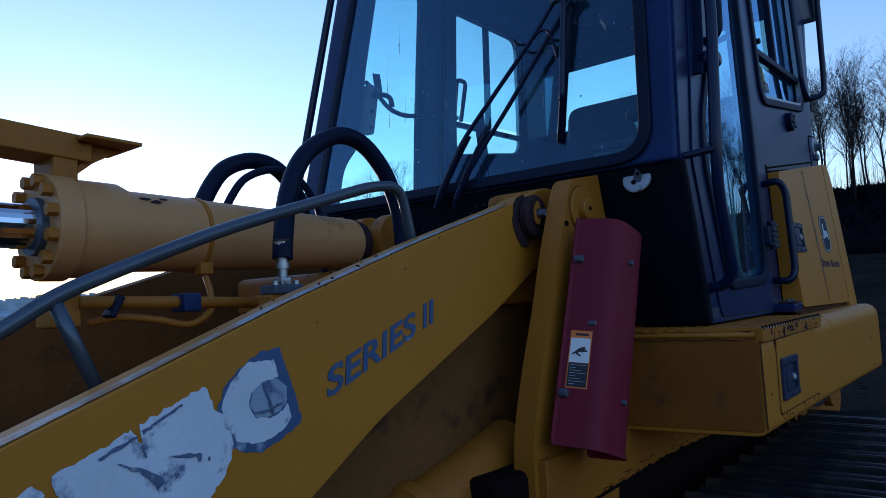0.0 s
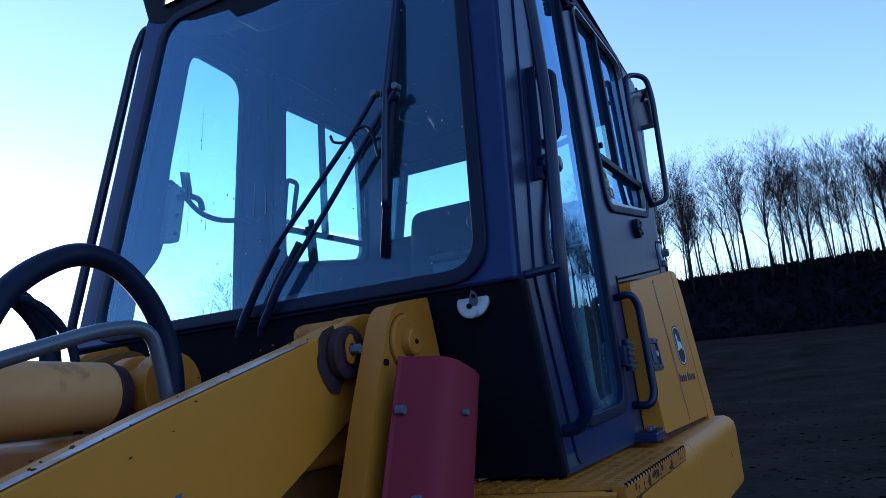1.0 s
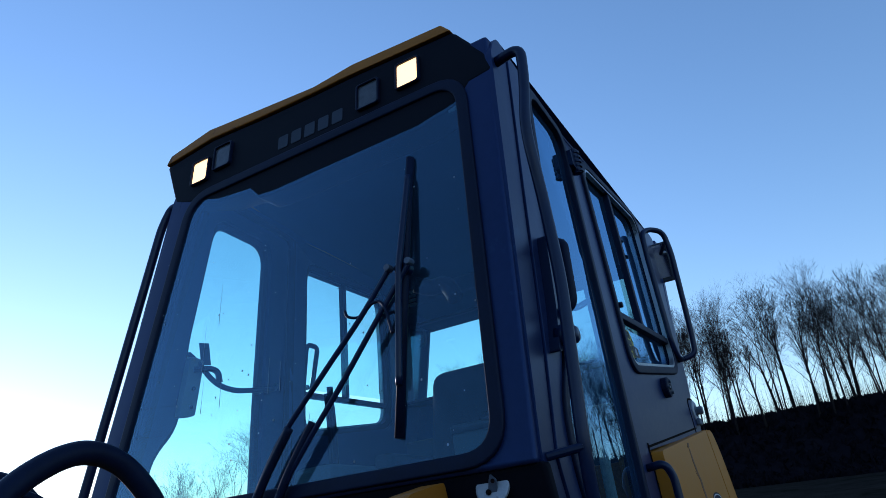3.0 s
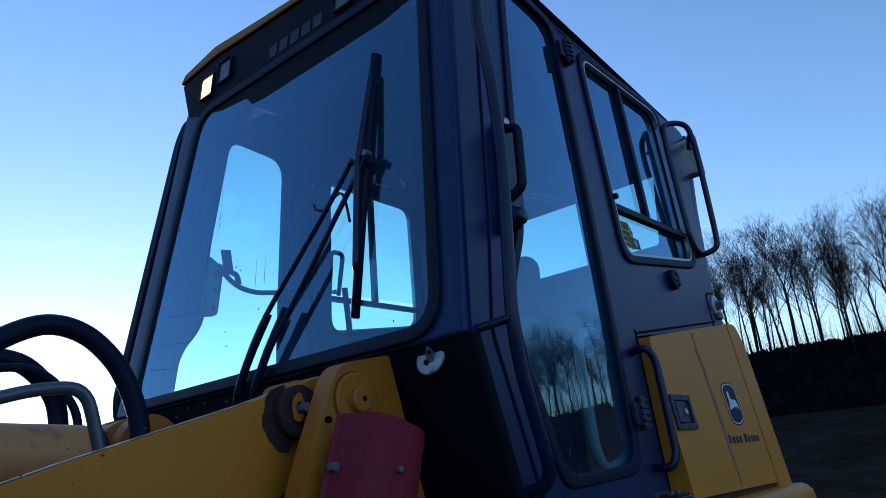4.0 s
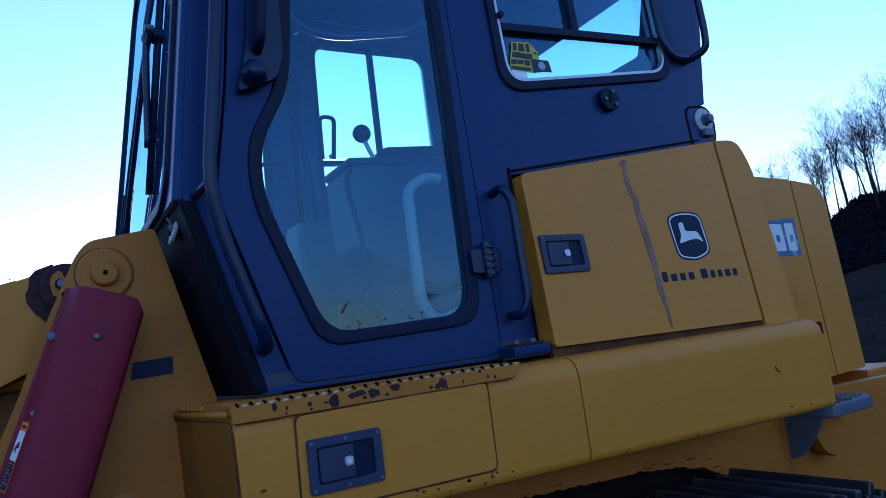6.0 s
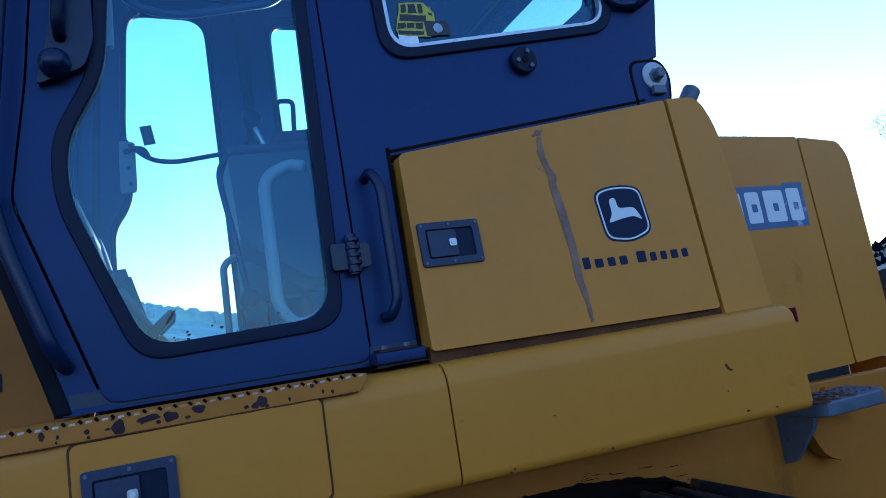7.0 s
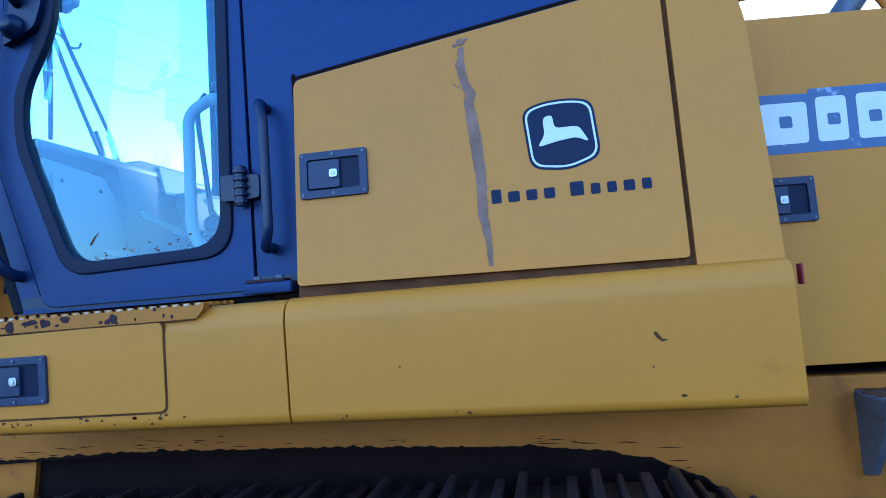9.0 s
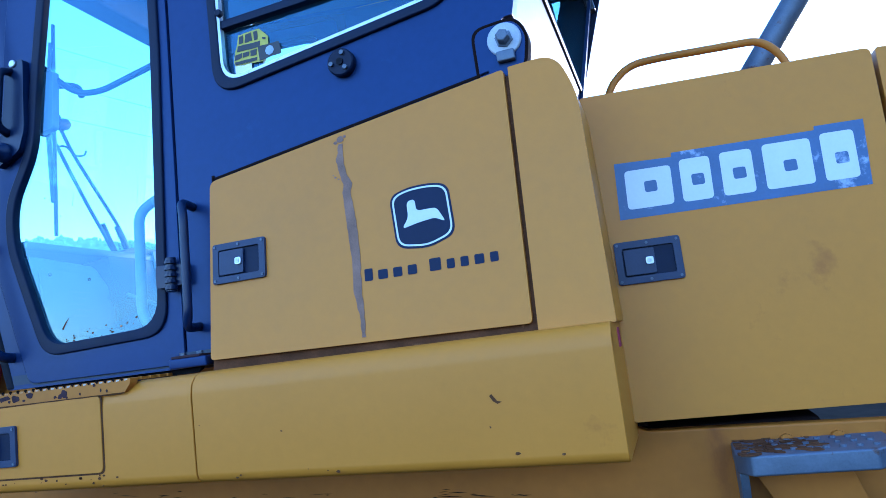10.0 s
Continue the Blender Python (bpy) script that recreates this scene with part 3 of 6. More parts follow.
part("cab_inner_ledge", box((0.45, 0.17, 1.78), (0.8, 0.1, 0.55)), INNER, loader, bevel=0.01)
part("cab_inner_ledge", box((0.45, 2 * MID - 0.17, 1.78), (0.8, 0.1, 0.55)), INNER, loader, bevel=0.01)

# roof cap and dark visor with four lamps
roof_poly = [(-0.79, 0.42), (-0.785, 0.27), (-0.70, 0.21), (1.10, 0.20), (1.18, 0.28), (1.18, 2 * MID - 0.28), (1.10, 2 * MID - 0.20), (-0.55, 1.53), (-0.785, 1.46), (-0.79, 1.35)]
bm = bmesh.new()
low_ring = [bm.verts.new((x, y, 3.27 - 0.03 * (x + 0.7) if x > -0.6 else 3.34)) for x, y in roof_poly]
hi_ring = [bm.verts.new((x * 0.985 + 0.002, MID + (y - MID) * 0.985, 3.30 - 0.03 * (x + 0.7) if x > -0.6 else (3.385 if x < -0.77 else 3.36))) for x, y in roof_poly]
top_ring = [bm.verts.new((0.17 + (x - 0.17) * 0.86, MID + (y - MID) * 0.8, 3.40 - 0.035 * (x + 0.7))) for x, y in roof_poly]
for a, b in ((low_ring, hi_ring), (hi_ring, top_ring)):
    for i in range(len(a)):
        bm.faces.new((a[i - 1], a[i], b[i], b[i - 1]))
bm.faces.new(top_ring)
bm.faces.new(low_ring[::-1])
part("roof_cap", bm, YELLOW_WORN, loader, "weathered yellow roof cap", bevel=0.012)
for y in (0.06, 2 * MID - 0.06):
    s = 1 if y < 1 else -1
    part("roof_gutter", tube(fillet([(-0.76, y + s * 0.08, 3.272), (1.15, y + s * 0.09, 3.205)], 0.01), 0.014, 8), CAB, loader, smooth=True)


def visor_face(y, z, out=0.0):
    return (-0.825 + 0.12 * (z - 3.3) - out, y, z)


vis = [(0.088, 3.12), (0.112, 3.206), (0.218, 3.350), (0.62, 3.372), (0.82, 3.375), (1.07, 3.385), (1.34, 3.403), (1.605, 3.376), (1.515, 3.165), (1.266, 3.085), (1.10, 3.066), (1.055, 3.02), (0.973, 3.012), (0.371, 3.018), (0.224, 3.045), (0.17, 3.11)]
part("roof_visor", sheet(visor_face, vis, (), 0.12, 0.022), COWL, loader, "dull black visor above the windshield", bevel=0.012)
lip = [(0.222, 3.354), (0.258, 3.398), (0.44, 3.410), (0.63, 3.423), (0.81, 3.409), (1.08, 3.433), (1.36, 3.458), (1.585, 3.418), (1.607, 3.380), (1.34, 3.407), (1.07, 3.389), (0.82, 3.379), (0.62, 3.376)]
part("roof_lip", sheet(visor_face, lip, (), 0.14, 0.030), YELLOW_WORN, loader, "faded yellow front lip of the roof", bevel=0.006)
for i in range(5):
    y = 0.672 + i * 0.063
    part("visor_mark", sheet(visor_face, rounded([(y, 3.193), (y, 3.248), (y + 0.047, 3.248), (y + 0.047, 3.193)], 0.006, 2), (), 0.004, 0.024), INNER, loader, "faint grey lettering block")


def work_light(y, z, lit):
    w, h = 0.048, 0.056
    ring = [(y - w, z - h), (y - w, z + h), (y + w, z + h), (y + w, z - h)]
    t = part("work_light", sheet(visor_face, rounded(ring, 0.014, 4), [rounded(inset(ring, 0.007), 0.010, 4)], 0.03, 0.036), RUBBER, loader, "square work light, switched on" if lit else "square work light, switched off", bevel=0.003)
    part("lens", sheet(visor_face, rounded(inset(ring, 0.006), 0.010, 4), (), 0.01, 0.028), LAMP_ON if lit else LAMP_OFF, t, "glowing warm lens" if lit else "dark unlit lens", bevel=0.002)


for y, z, lit in ((0.396, 3.26, True), (0.56, 3.249, False), (1.382, 3.263, True), (1.262, 3.288, False)):
    work_light(y, z, lit)

# wipers on the windshield: a centre blade and two long arms crossing it
wip = part("wiper", rod(screen(0.42, 2.535, 0.0), screen(0.42, 2.535, 0.035), 0.024, 16), TUBE, loader, "black windshield wiper with parallel arms", bevel=0.004)
part("wiper_blade", tube([screen(0.390, 2.91, 0.012), screen(0.405, 2.72, 0.014), screen(0.42, 2.5, 0.014), screen(0.45, 2.065, 0.010)], 0.013, 8, flat=0.6), RUBBER, wip, smooth=True)
part("blade_carrier", tube(smooth_line([screen(0.395, 2.84, 0.022), screen(0.41, 2.62, 0.042), screen(0.42, 2.5, 0.045), screen(0.44, 2.2, 0.022)]), 0.010, 8), TUBE, wip, smooth=True)
part("wiper_arm", tube(smooth_line([screen(0.455, 2.54, 0.040), screen(0.55, 2.42, 0.042), screen(0.69, 2.275, 0.040), screen(0.83, 2.125, 0.038), screen(0.92, 1.975, 0.034), screen(0.955, 1.91, 0.02)]), 0.008, 8), TUBE, wip, smooth=True)
part("wiper_arm", tube(smooth_line([screen(0.385, 2.54, 0.040), screen(0.50, 2.39, 0.042), screen(0.62, 2.235, 0.040), screen(0.74, 2.09, 0.038), screen(0.84, 1.96, 0.034), screen(0.87, 1.905, 0.02)]), 0.008, 8), TUBE, wip, smooth=True)
for y in (0.90, 0.815):
    part("wiper_arm_sleeve", tube(smooth_line([screen(y - 0.10, 2.15, 0.039), screen(y - 0.02, 2.03, 0.036), screen(y + 0.045, 1.925, 0.024)]), 0.0125, 8), RUBBER, wip, smooth=True)
for y in (0.385, 0.455):
    part("wiper_nut", rod(screen(y, 2.54, 0.03), screen(y, 2.54, 0.056), 0.011, 8), HINGE, wip, "dull steel nut", bevel=0.002)
part("washer_hose", tube(smooth_line([screen(0.44, 2.34, 0.05), screen(0.47, 2.43, 0.05), screen(0.51, 2.447, 0.045), screen(0.555, 2.42, 0.04), screen(0.60, 2.43, 0.04), screen(0.612, 2.452, 0.04)]), 0.0045, 6), RUBBER, wip, smooth=True)
part("wiper_motor", tube(smooth_line([screen(0.42, 2.50, -0.04), screen(0.38, 2.485, -0.06), screen(0.33, 2.48, -0.06), screen(0.30, 2.43, -0.06)]), 0.024, 10), COWL, wip, smooth=True)
rg = random.Random(9)
drops = bmesh.new()
for k in range(95):
    y, z = rg.uniform(0.2, 1.55), rg.uniform(2.02, 2.9)
    if 0.33 < y < 0.5 and rg.random() < 0.5:
        continue
    r = rg.choice((0.001, 0.0014, 0.0018, 0.0028))
    sheet(screen, [(y + r * math.cos(a), z + r * rg.uniform(1, 1.5) * math.sin(a)) for a in (0, 1.05, 2.1, 3.15, 4.2, 5.25)], (), 0.0006, 0.0045, drops)
for k in range(7):
    y, z = rg.uniform(0.5, 1.5), rg.uniform(2.1, 2.6)
    sheet(screen, [(y, z), (y + 0.002, z), (y + 0.004, z + rg.uniform(0.05, 0.16)), (y + 0.002, z + 0.05)], (), 0.0006, 0.0045, drops)
tagged(part("rain_specks", drops, DROP, ws, "dried rain specks on the windshield"), kind="stuff")
part("screen_label", sheet(screen, [(0.215, 3.03), (0.215, 3.07), (0.255, 3.07), (0.255, 3.03)], (), 0.001, -0.004), HINGE, loader, "small pale inspection label on the glass")

# rails
for side, s in ((near_side, 1), (far_side, -1)):
    upper = [side(-0.83, 3.165, -0.01), side(-0.83, 3.185, 0.085), side(-0.85, 3.05, 0.085), side(-0.895, 2.86, 0.075), side(-0.86, 2.66, 0.075), side(-0.885, 2.40, 0.09), side(-0.935, 1.985, 0.085), side(-0.915, 1.86, 0.075), side(-0.845, 1.63, 0.075), side(-0.825, 1.585, 0.045), side(-0.825, 1.58, -0.02)]
    if s < 0:
        upper = [side(-0.83, 3.17, -0.01), side(-0.83, 3.18, 0.05), side(-0.845, 3.10, 0.07), side(-0.975, 2.0, 0.07), side(-0.915, 1.86, 0.07), side(-0.845, 1.63, 0.07), side(-0.825, 1.585, 0.045), side(-0.825, 1.58, -0.02)]
    rail = part("front_handrail", tube(fillet(upper, 0.07), 0.0165, 12), TUBE, loader, "bent black front handrail", smooth=True)
    part("rail_bracket", rod(side(-0.955, 1.965, 0.0), side(-0.938, 1.975, 0.085), 0.011, 10), TUBE, rail)
    rear = [side(-0.085, 1.965, -0.01), side(-0.085, 1.975, 0.06), side(-0.067, 1.93, 0.075), side(-0.067, 1.63, 0.075), side(-0.085, 1.59, 0.06), side(-0.085, 1.595, -0.01)]
    part("rear_handrail", tube(fillet(rear, 0.04), 0.0135, 12), TUBE, loader, "black grab rail behind the door", smooth=True)
    # mirror on its hoop
    hoop = [side(0.93, 2.50, -0.01), side(0.94, 2.50, 0.03), side(0.965, 2.52, 0.08), side(0.965, 2.60, 0.088), side(0.935, 3.04, 0.11), side(0.92, 3.15, 0.10), side(0.86, 3.16, 0.05), side(0.80, 3.13, 0.022), side(0.79, 3.02, 0.018), side(0.80, 2.56, 0.018), side(0.84, 2.50, 0.018), side(0.94, 2.50, 0.018)]
    mir = part("rear_view_mirror", tube(fillet(hoop, 0.07), 0.0135, 10), TUBE, loader, "rear view mirror in a bent black hoop", smooth=True)
    bm = box(side(1.12, 3.06, 0.02), (0.04, 0.10, 0.21), (0, -8, 0))
    tube([side(0.945, 3.10, 0.09), side(1.10, 3.10, 0.03)], 0.011, 8, bm=bm)
    # Shell is grey-blue instead of black, the sky's sheen put into its colour.
    part("mirror_shell", bm, PIPE, mir, bevel=0.02, segs=3)
    part("mirror_glass", box(Vector(side(1.097, 3.06, 0.02)), (0.004, 0.085, 0.18), (0, -8, 0)), MIRROR, mir)
    # round knob boss and the corner lamp
    kn = part("window_latch_boss", lathe(side(0.468, 2.305, 0.0), Vector(side(0, 2, 1)) - Vector(side(0, 2, 0)), [(0, 0.042), (0.022, 0.042), (0.026, 0.038)], 24), RUBBER, loader, "round black boss with small bolts", smooth=False)
    for a in range(3):
        c = (0.468 + 0.027 * math.cos(a * 2.09 + 1.2), 2.305 + 0.027 * math.sin(a * 2.09 + 1.2))
        part("boss_bolt", rod(side(*c, 0.024), side(*c, 0.034), 0.007, 8), HINGE, kn)
    part("boss_core", rod(side(0.468, 2.305, 0.024), side(0.468, 2.305, 0.03), 0.011, 12), COWL, kn)
    lampc = (0.955, 2.255)
    ear = part("corner_bracket", sheet(side, rounded([(0.875, 2.13), (0.87, 2.30), (0.985, 2.31), (1.015, 2.26), (1.0, 2.17), (0.96, 2.13)], 0.035, 5), (), 0.05, 0.003), CAB, loader, "black rounded corner bracket", bevel=0.006)
    part("bracket_gap", sheet(side, rounded(inset([(0.875, 2.13), (0.87, 2.30), (0.985, 2.31), (1.015, 2.26), (1.0, 2.17), (0.96, 2.13)], -0.009), 0.04, 5), (), 0.04, 0.0015), GAP, ear)
    part("corner_washer", lathe(side(*lampc, 0.002), Vector(side(0, 2, 1)) - Vector(side(0, 2, 0)), [(0, 0.048), (0.006, 0.048), (0.009, 0.044)], 28), WASHER, ear, "dull pale grey round washer")
    part("corner_bolt", lathe(side(*lampc, 0.008), Vector(side(0, 2, 1)) - Vector(side(0, 2, 0)), [(0, 0.026), (0.006, 0.026), (0.008, 0.019), (0.03, 0.019), (0.034, 0.015)], 6), HINGE, ear, "large hex bolt")
    part("bolt_tab", box(side(0.955, 2.205, 0.012), (0.05, 0.02, 0.03)), HINGE, ear, bevel=0.004)

# lower cab hinge foot on the platform
foot_box = part("cab_mount_foot", box((-0.080, 0.045, 1.490), (0.130, 0.09, 0.030)), CAB, loader, "rusty dark blue cab mounting foot", bevel=0.005)
part("foot_plate", box((-0.085, 0.03, 1.508), (0.100, 0.06, 0.008)), RUSTED, foot_box, "rusty top plate", bevel=0.002)
for dx in (-0.115, -0.055):
    part("mount_bolt", rod((dx, 0.03, 1.511), (dx, 0.03, 1.521), 0.010, 6), HINGE, foot_box)

# inside the cab
def cross(x0, lean=0.0, z0=1.9):
    """A plane across the cab that faces the seat; outlines in (y, z)."""
    return lambda y, z, out=0.0: (x0 + lean * (z0 - z) + out, y, z)


dash = part("dash_side_panel", sheet(cross(-0.785, 0.12), rounded([(0.12, 1.54), (0.12, 1.925), (0.41, 1.905), (0.53, 1.735), (0.50, 1.54)], 0.02, 3), (), 0.08), DASH_BLUE, loader, "pale grey front console panel", bevel=0.012)
part("dash_lid", sheet(cross(-0.785, 0.12), rounded([(0.15, 1.60), (0.15, 1.885), (0.385, 1.872), (0.485, 1.73), (0.47, 1.60)], 0.025, 4), (), 0.01, 0.008), DASH_BLUE, dash, "scuffed lid of the front console", bevel=0.006)
part("dash_top", box((-0.86, 0.60, 1.955), (0.17, 1.0, 0.03), (0, -4, 0)), DASH, dash, "blue-grey top of the dash", bevel=0.01)
for k in range(5):
    part("faint_print", sheet(cross(-0.785, 0.12), [(0.26 + 0.02 * (k % 2), 1.80 - 0.022 * k), (0.26 + 0.02 * (k % 2), 1.804 - 0.022 * k), (0.36 - 0.02 * (k % 3), 1.802 - 0.022 * k), (0.36 - 0.02 * (k % 3), 1.798 - 0.022 * k)], (), 0.001, 0.010), DASH, dash, "faint grey print line")
for y, z in ((0.19, 1.862), (0.365, 1.852)):
    part("lid_screw", rod(cross(-0.785, 0.12)(y, z, 0.006), cross(-0.785, 0.12)(y, z, 0.012), 0.006, 8), RUBBER, dash)
ib = part("instrument_box", sheet(cross(-0.765, 0.22), rounded([(0.46, 1.60), (0.47, 1.95), (0.62, 2.0), (0.95, 2.005), (0.93, 1.60)], 0.015, 3), (), 0.14), CONSOLE, loader, "dark blue-grey instrument housing", bevel=0.012)
part("instrument_face", sheet(cross(-0.765, 0.22), rounded([(0.72, 1.885), (0.725, 1.992), (0.94, 1.996), (0.92, 1.888)], 0.008, 3), (), 0.02, 0.010), DASH_BLUE, ib, "pale instrument face", bevel=0.004)
pb = part("pedal_box", sheet(cross(-0.715, 0.25), rounded([(0.80, 1.56), (0.79, 1.897), (1.26, 1.934), (1.50, 1.68), (1.50, 1.56)], 0.015, 3), (), 0.12), CONSOLE, loader, "dark blue-grey pedal housing", bevel=0.012)
part("pedal_face", sheet(cross(-0.715, 0.25), rounded([(0.93, 1.89), (1.245, 1.918), (1.46, 1.69), (1.20, 1.66)], 0.012, 3), (), 0.012, 0.008), DASH_BLUE, pb, "pale scuffed pedal cover", bevel=0.004)
part("foot_ledge", tube([(-0.72, 0.50, 1.79), (-0.66, 0.78, 1.70), (-0.60, 1.02, 1.63)], 0.011, 8), DASH, loader, "pale worn ledge above the pedals", smooth=True)
part("footrest", box((-0.62, 0.66, 1.60), (0.4, 0.75, 0.02), (0, 22, 0)), DASH, loader, "sloping grey foot plate", bevel=0.005)
for y in (0.72, 0.90):
    part("foot_pedal", box((-0.63, y, 1.69), (0.03, 0.10, 0.12), (0, 50, 0)), RUBBER, loader, "black foot pedal", bevel=0.01)
part("side_console", sheet(plane_y(0.42), rounded([(-0.385, 1.88), (-0.395, 2.15), (0.02, 2.17), (0.02, 1.72), (-0.20, 1.76), (-0.30, 1.83)], 0.02, 3), (), 0.22), CONSOLE, loader, "dark blue-grey side console", bevel=0.025)
part("console_lid", box((-0.19, 0.53, 2.17), (0.42, 0.24, 0.03), (0, -2, 0)), INNER, loader, bevel=0.012)
part("console_pad", box((-0.12, 0.53, 2.205), (0.26, 0.17, 0.07), (0, -3, 0)), SEATC, loader, "dark padded top of the side console", bevel=0.03, segs=4)
lever = part("control_lever", tube([(-0.26, 0.47, 2.15), (-0.285, 0.495, 2.24), (-0.298, 0.502, 2.285)], 0.008, 8), STEEL, loader, "control lever with a black ball", smooth=True)
bm = bmesh.new()
bmesh.ops.create_uvsphere(bm, u_segments=16, v_segments=10, radius=0.032, matrix=Matrix.Translation((-0.298, 0.502, 2.29)))
part("lever_ball", bm, RUBBER, lever, smooth=True)
stick = part("hanging_lever", tube(smooth_line([(-0.405, 0.39, 2.13), (-0.428, 0.375, 2.07), (-0.412, 0.362, 1.92), (-0.388, 0.352, 1.72)]), 0.009, 8), RUBBER, loader, "thin black lever ending in a ball", smooth=True)
bm = bmesh.new()
bmesh.ops.create_uvsphere(bm, u_segments=16, v_segments=10, radius=0.03, matrix=Matrix.Translation((-0.387, 0.352, 1.709)))
part("lever_ball", bm, RUBBER, stick, smooth=True)
seat = part("operator_seat", box((0.15, MID, 1.95), (0.50, 0.52, 0.14)), SEATC, loader, "charcoal cloth operator seat", bevel=0.05, segs=3)
part("backrest", box((0.39, 0.93, 2.28), (0.14, 0.52, 0.60), (0, 8, 0), taper=0.92), SEATC, seat, bevel=0.065, segs=4)
part("seat_base", box((0.15, MID, 1.70), (0.40, 0.40, 0.36)), INNER, seat, bevel=0.02)
for y in (MID - 0.32, MID + 0.32):
    part("armrest", box((0.16, y, 2.16), (0.36, 0.09, 0.06)), SEATC, seat, bevel=0.02)
part("right_console", box((-0.05, 2 * MID - 0.42, 1.97), (0.5, 0.2, 0.36)), CONSOLE, loader, "dark blue-grey far console", bevel=0.025)
for x, y in ((-0.19, 1.31), (-0.10, 1.40)):
    part("joystick", tube([(x, y, 2.14), (x - 0.006, y, 2.30), (x - 0.012, y, 2.38), (x - 0.016, y, 2.40), (x - 0.02, y, 2.47)], 0.013, 8), RUBBER, loader, "black joystick", smooth=True)
part("far_label", box(Vector(far_side(-0.60, 2.62, -0.008)), (0.05, 0.002, 0.09), (0, -8, 0)), INNER, loader, "small dark label on the far glass")
part("grab_loop", tube(fillet([(0.0, 1.64, 2.55), (-0.01, 1.60, 2.76), (0.07, 1.60, 2.76), (0.06, 1.64, 2.55)], 0.03), 0.012, 8), TUBE, loader, smooth=True)
stk = part("window_sticker", sheet(near_side, ragged_edge([(0.085, 2.412), (0.099, 2.459), (0.108, 2.498), (0.185, 2.502), (0.215, 2.469), (0.213, 2.445), (0.203, 2.412), (0.191, 2.391), (0.092, 2.396)], 0.003, 4, 0.01), (), 0.001, -0.014), LOGO_YELLOW, loader, "yellow and black picture sticker on the glass")
for pts in ([(0.111, 2.491), (0.127, 2.494), (0.126, 2.468), (0.109, 2.466)],
            [(0.134, 2.494), (0.155, 2.496), (0.158, 2.467), (0.131, 2.466)],
            [(0.164, 2.495), (0.179, 2.495), (0.177, 2.466), (0.165, 2.466)],
            [(0.103, 2.461), (0.186, 2.459), (0.185, 2.440), (0.101, 2.442)],
            [(0.093, 2.432), (0.118, 2.435), (0.117, 2.420), (0.090, 2.415)],
            [(0.122, 2.435), (0.146, 2.434), (0.144, 2.419), (0.120, 2.418)],
            [(0.149, 2.436), (0.172, 2.435), (0.170, 2.417), (0.148, 2.417)],
            [(0.090, 2.410), (0.171, 2.409), (0.170, 2.398), (0.092, 2.400)],
            [(0.177, 2.441), (0.251, 2.443), (0.259, 2.401), (0.179, 2.394)],
            [(0.193, 2.471), (0.208, 2.466), (0.207, 2.458), (0.194, 2.462)]):
    part("sticker_print", sheet(near_side, ragged_edge(pts, 0.0025, 6, 0.008), (), 0.0008, -0.0125), INK, stk)
part("sticker_spot", sheet(near_side, [(0.202, 2.421), (0.208, 2.432), (0.219, 2.436), (0.229, 2.430), (0.233, 2.418), (0.227, 2.408), (0.216, 2.404), (0.206, 2.410)], (), 0.0006, -0.0115), FADED, stk)
part("small_label", sheet(near_side, [(0.09, 2.365), (0.09, 2.405), (0.15, 2.405), (0.15, 2.365)], (), 0.001, -0.014), PAPER, loader)

# ---- yellow bodywork ----
def latch(side, x, z, w=0.176, h=0.119):
    """A recessed paddle latch: plate with a raised rim and rivets, a pocket, a paddle and a bright square lock."""
    x0, x1, z0, z1 = x - w / 2, x + w / 2, z - h / 2, z + h / 2
    rect = [(x0, z0), (x0, z1), (x1, z1), (x1, z0)]
    hole = [(x0 + 0.02, z0 + 0.02), (x0 + 0.02, z1 - 0.02), (x1 - 0.02, z1 - 0.02), (x1 - 0.02, z0 + 0.02)]
    t = part("paddle_latch", sheet(side, rounded(rect, 0.008, 3), [rounded(hole, 0.006, 3)], 0.012, 0.009), LATCH, loader, "dark grey recessed paddle latch", bevel=0.003)
    # Pocket floor is near-black: the recess's shade is painted on.
    part("latch_pocket", sheet(side, hole, (), 0.004, 0.002), RUBBER, t, "recess floor, near-black for its shade")
    pad = [(x0 + 0.024, z0 + 0.024), (x0 + 0.024, z1 - 0.024), (x0 + 0.105, z1 - 0.024), (x0 + 0.105, z0 + 0.024)]
    pd = part("paddle", sheet(side, rounded(pad, 0.005, 3), (), 0.008, 0.011), LATCH, t, bevel=0.003)
    lk = [(x0 + 0.080, z - 0.0105), (x0 + 0.080, z + 0.0105), (x0 + 0.101, z + 0.0105), (x0 + 0.101, z - 0.0105)]
    part("lock", sheet(side, rounded(lk, 0.006, 3), (), 0.006, 0.017), STEEL, t, "bright square lock", bevel=0.002)
    part("keyhole", lathe(side(x0 + 0.09, z, 0.017), Vector(side(0, 2, 1)) - Vector(side(0, 2, 0)), [(0, 0.006), (0.002, 0.006)], 12), WHITE, t)
    for cx in (x0 + 0.009, x, x1 - 0.009):
        for cz in (z0 + 0.009, z1 - 0.009):
            part("rivet", rod(side(cx, cz, 0.008), side(cx, cz, 0.012), 0.004, 8), HINGE, t)


# upper engine panel: body behind, front return, door with sloping top, fixed rear column
part("panel_body", box((0.55, 0.27, 1.75), (1.06, 0.20, 0.52)), YELLOW_DEEP, loader, bevel=0.01)
# Brown strip under the panel: gap shadow and rust painted in one colour.
part("panel_recess", sheet(panel_side, [(0.0, 1.455), (0.0, 1.50), (1.12, 1.50), (1.12, 1.455)], (), 0.02, -0.016), BROWN, loader)
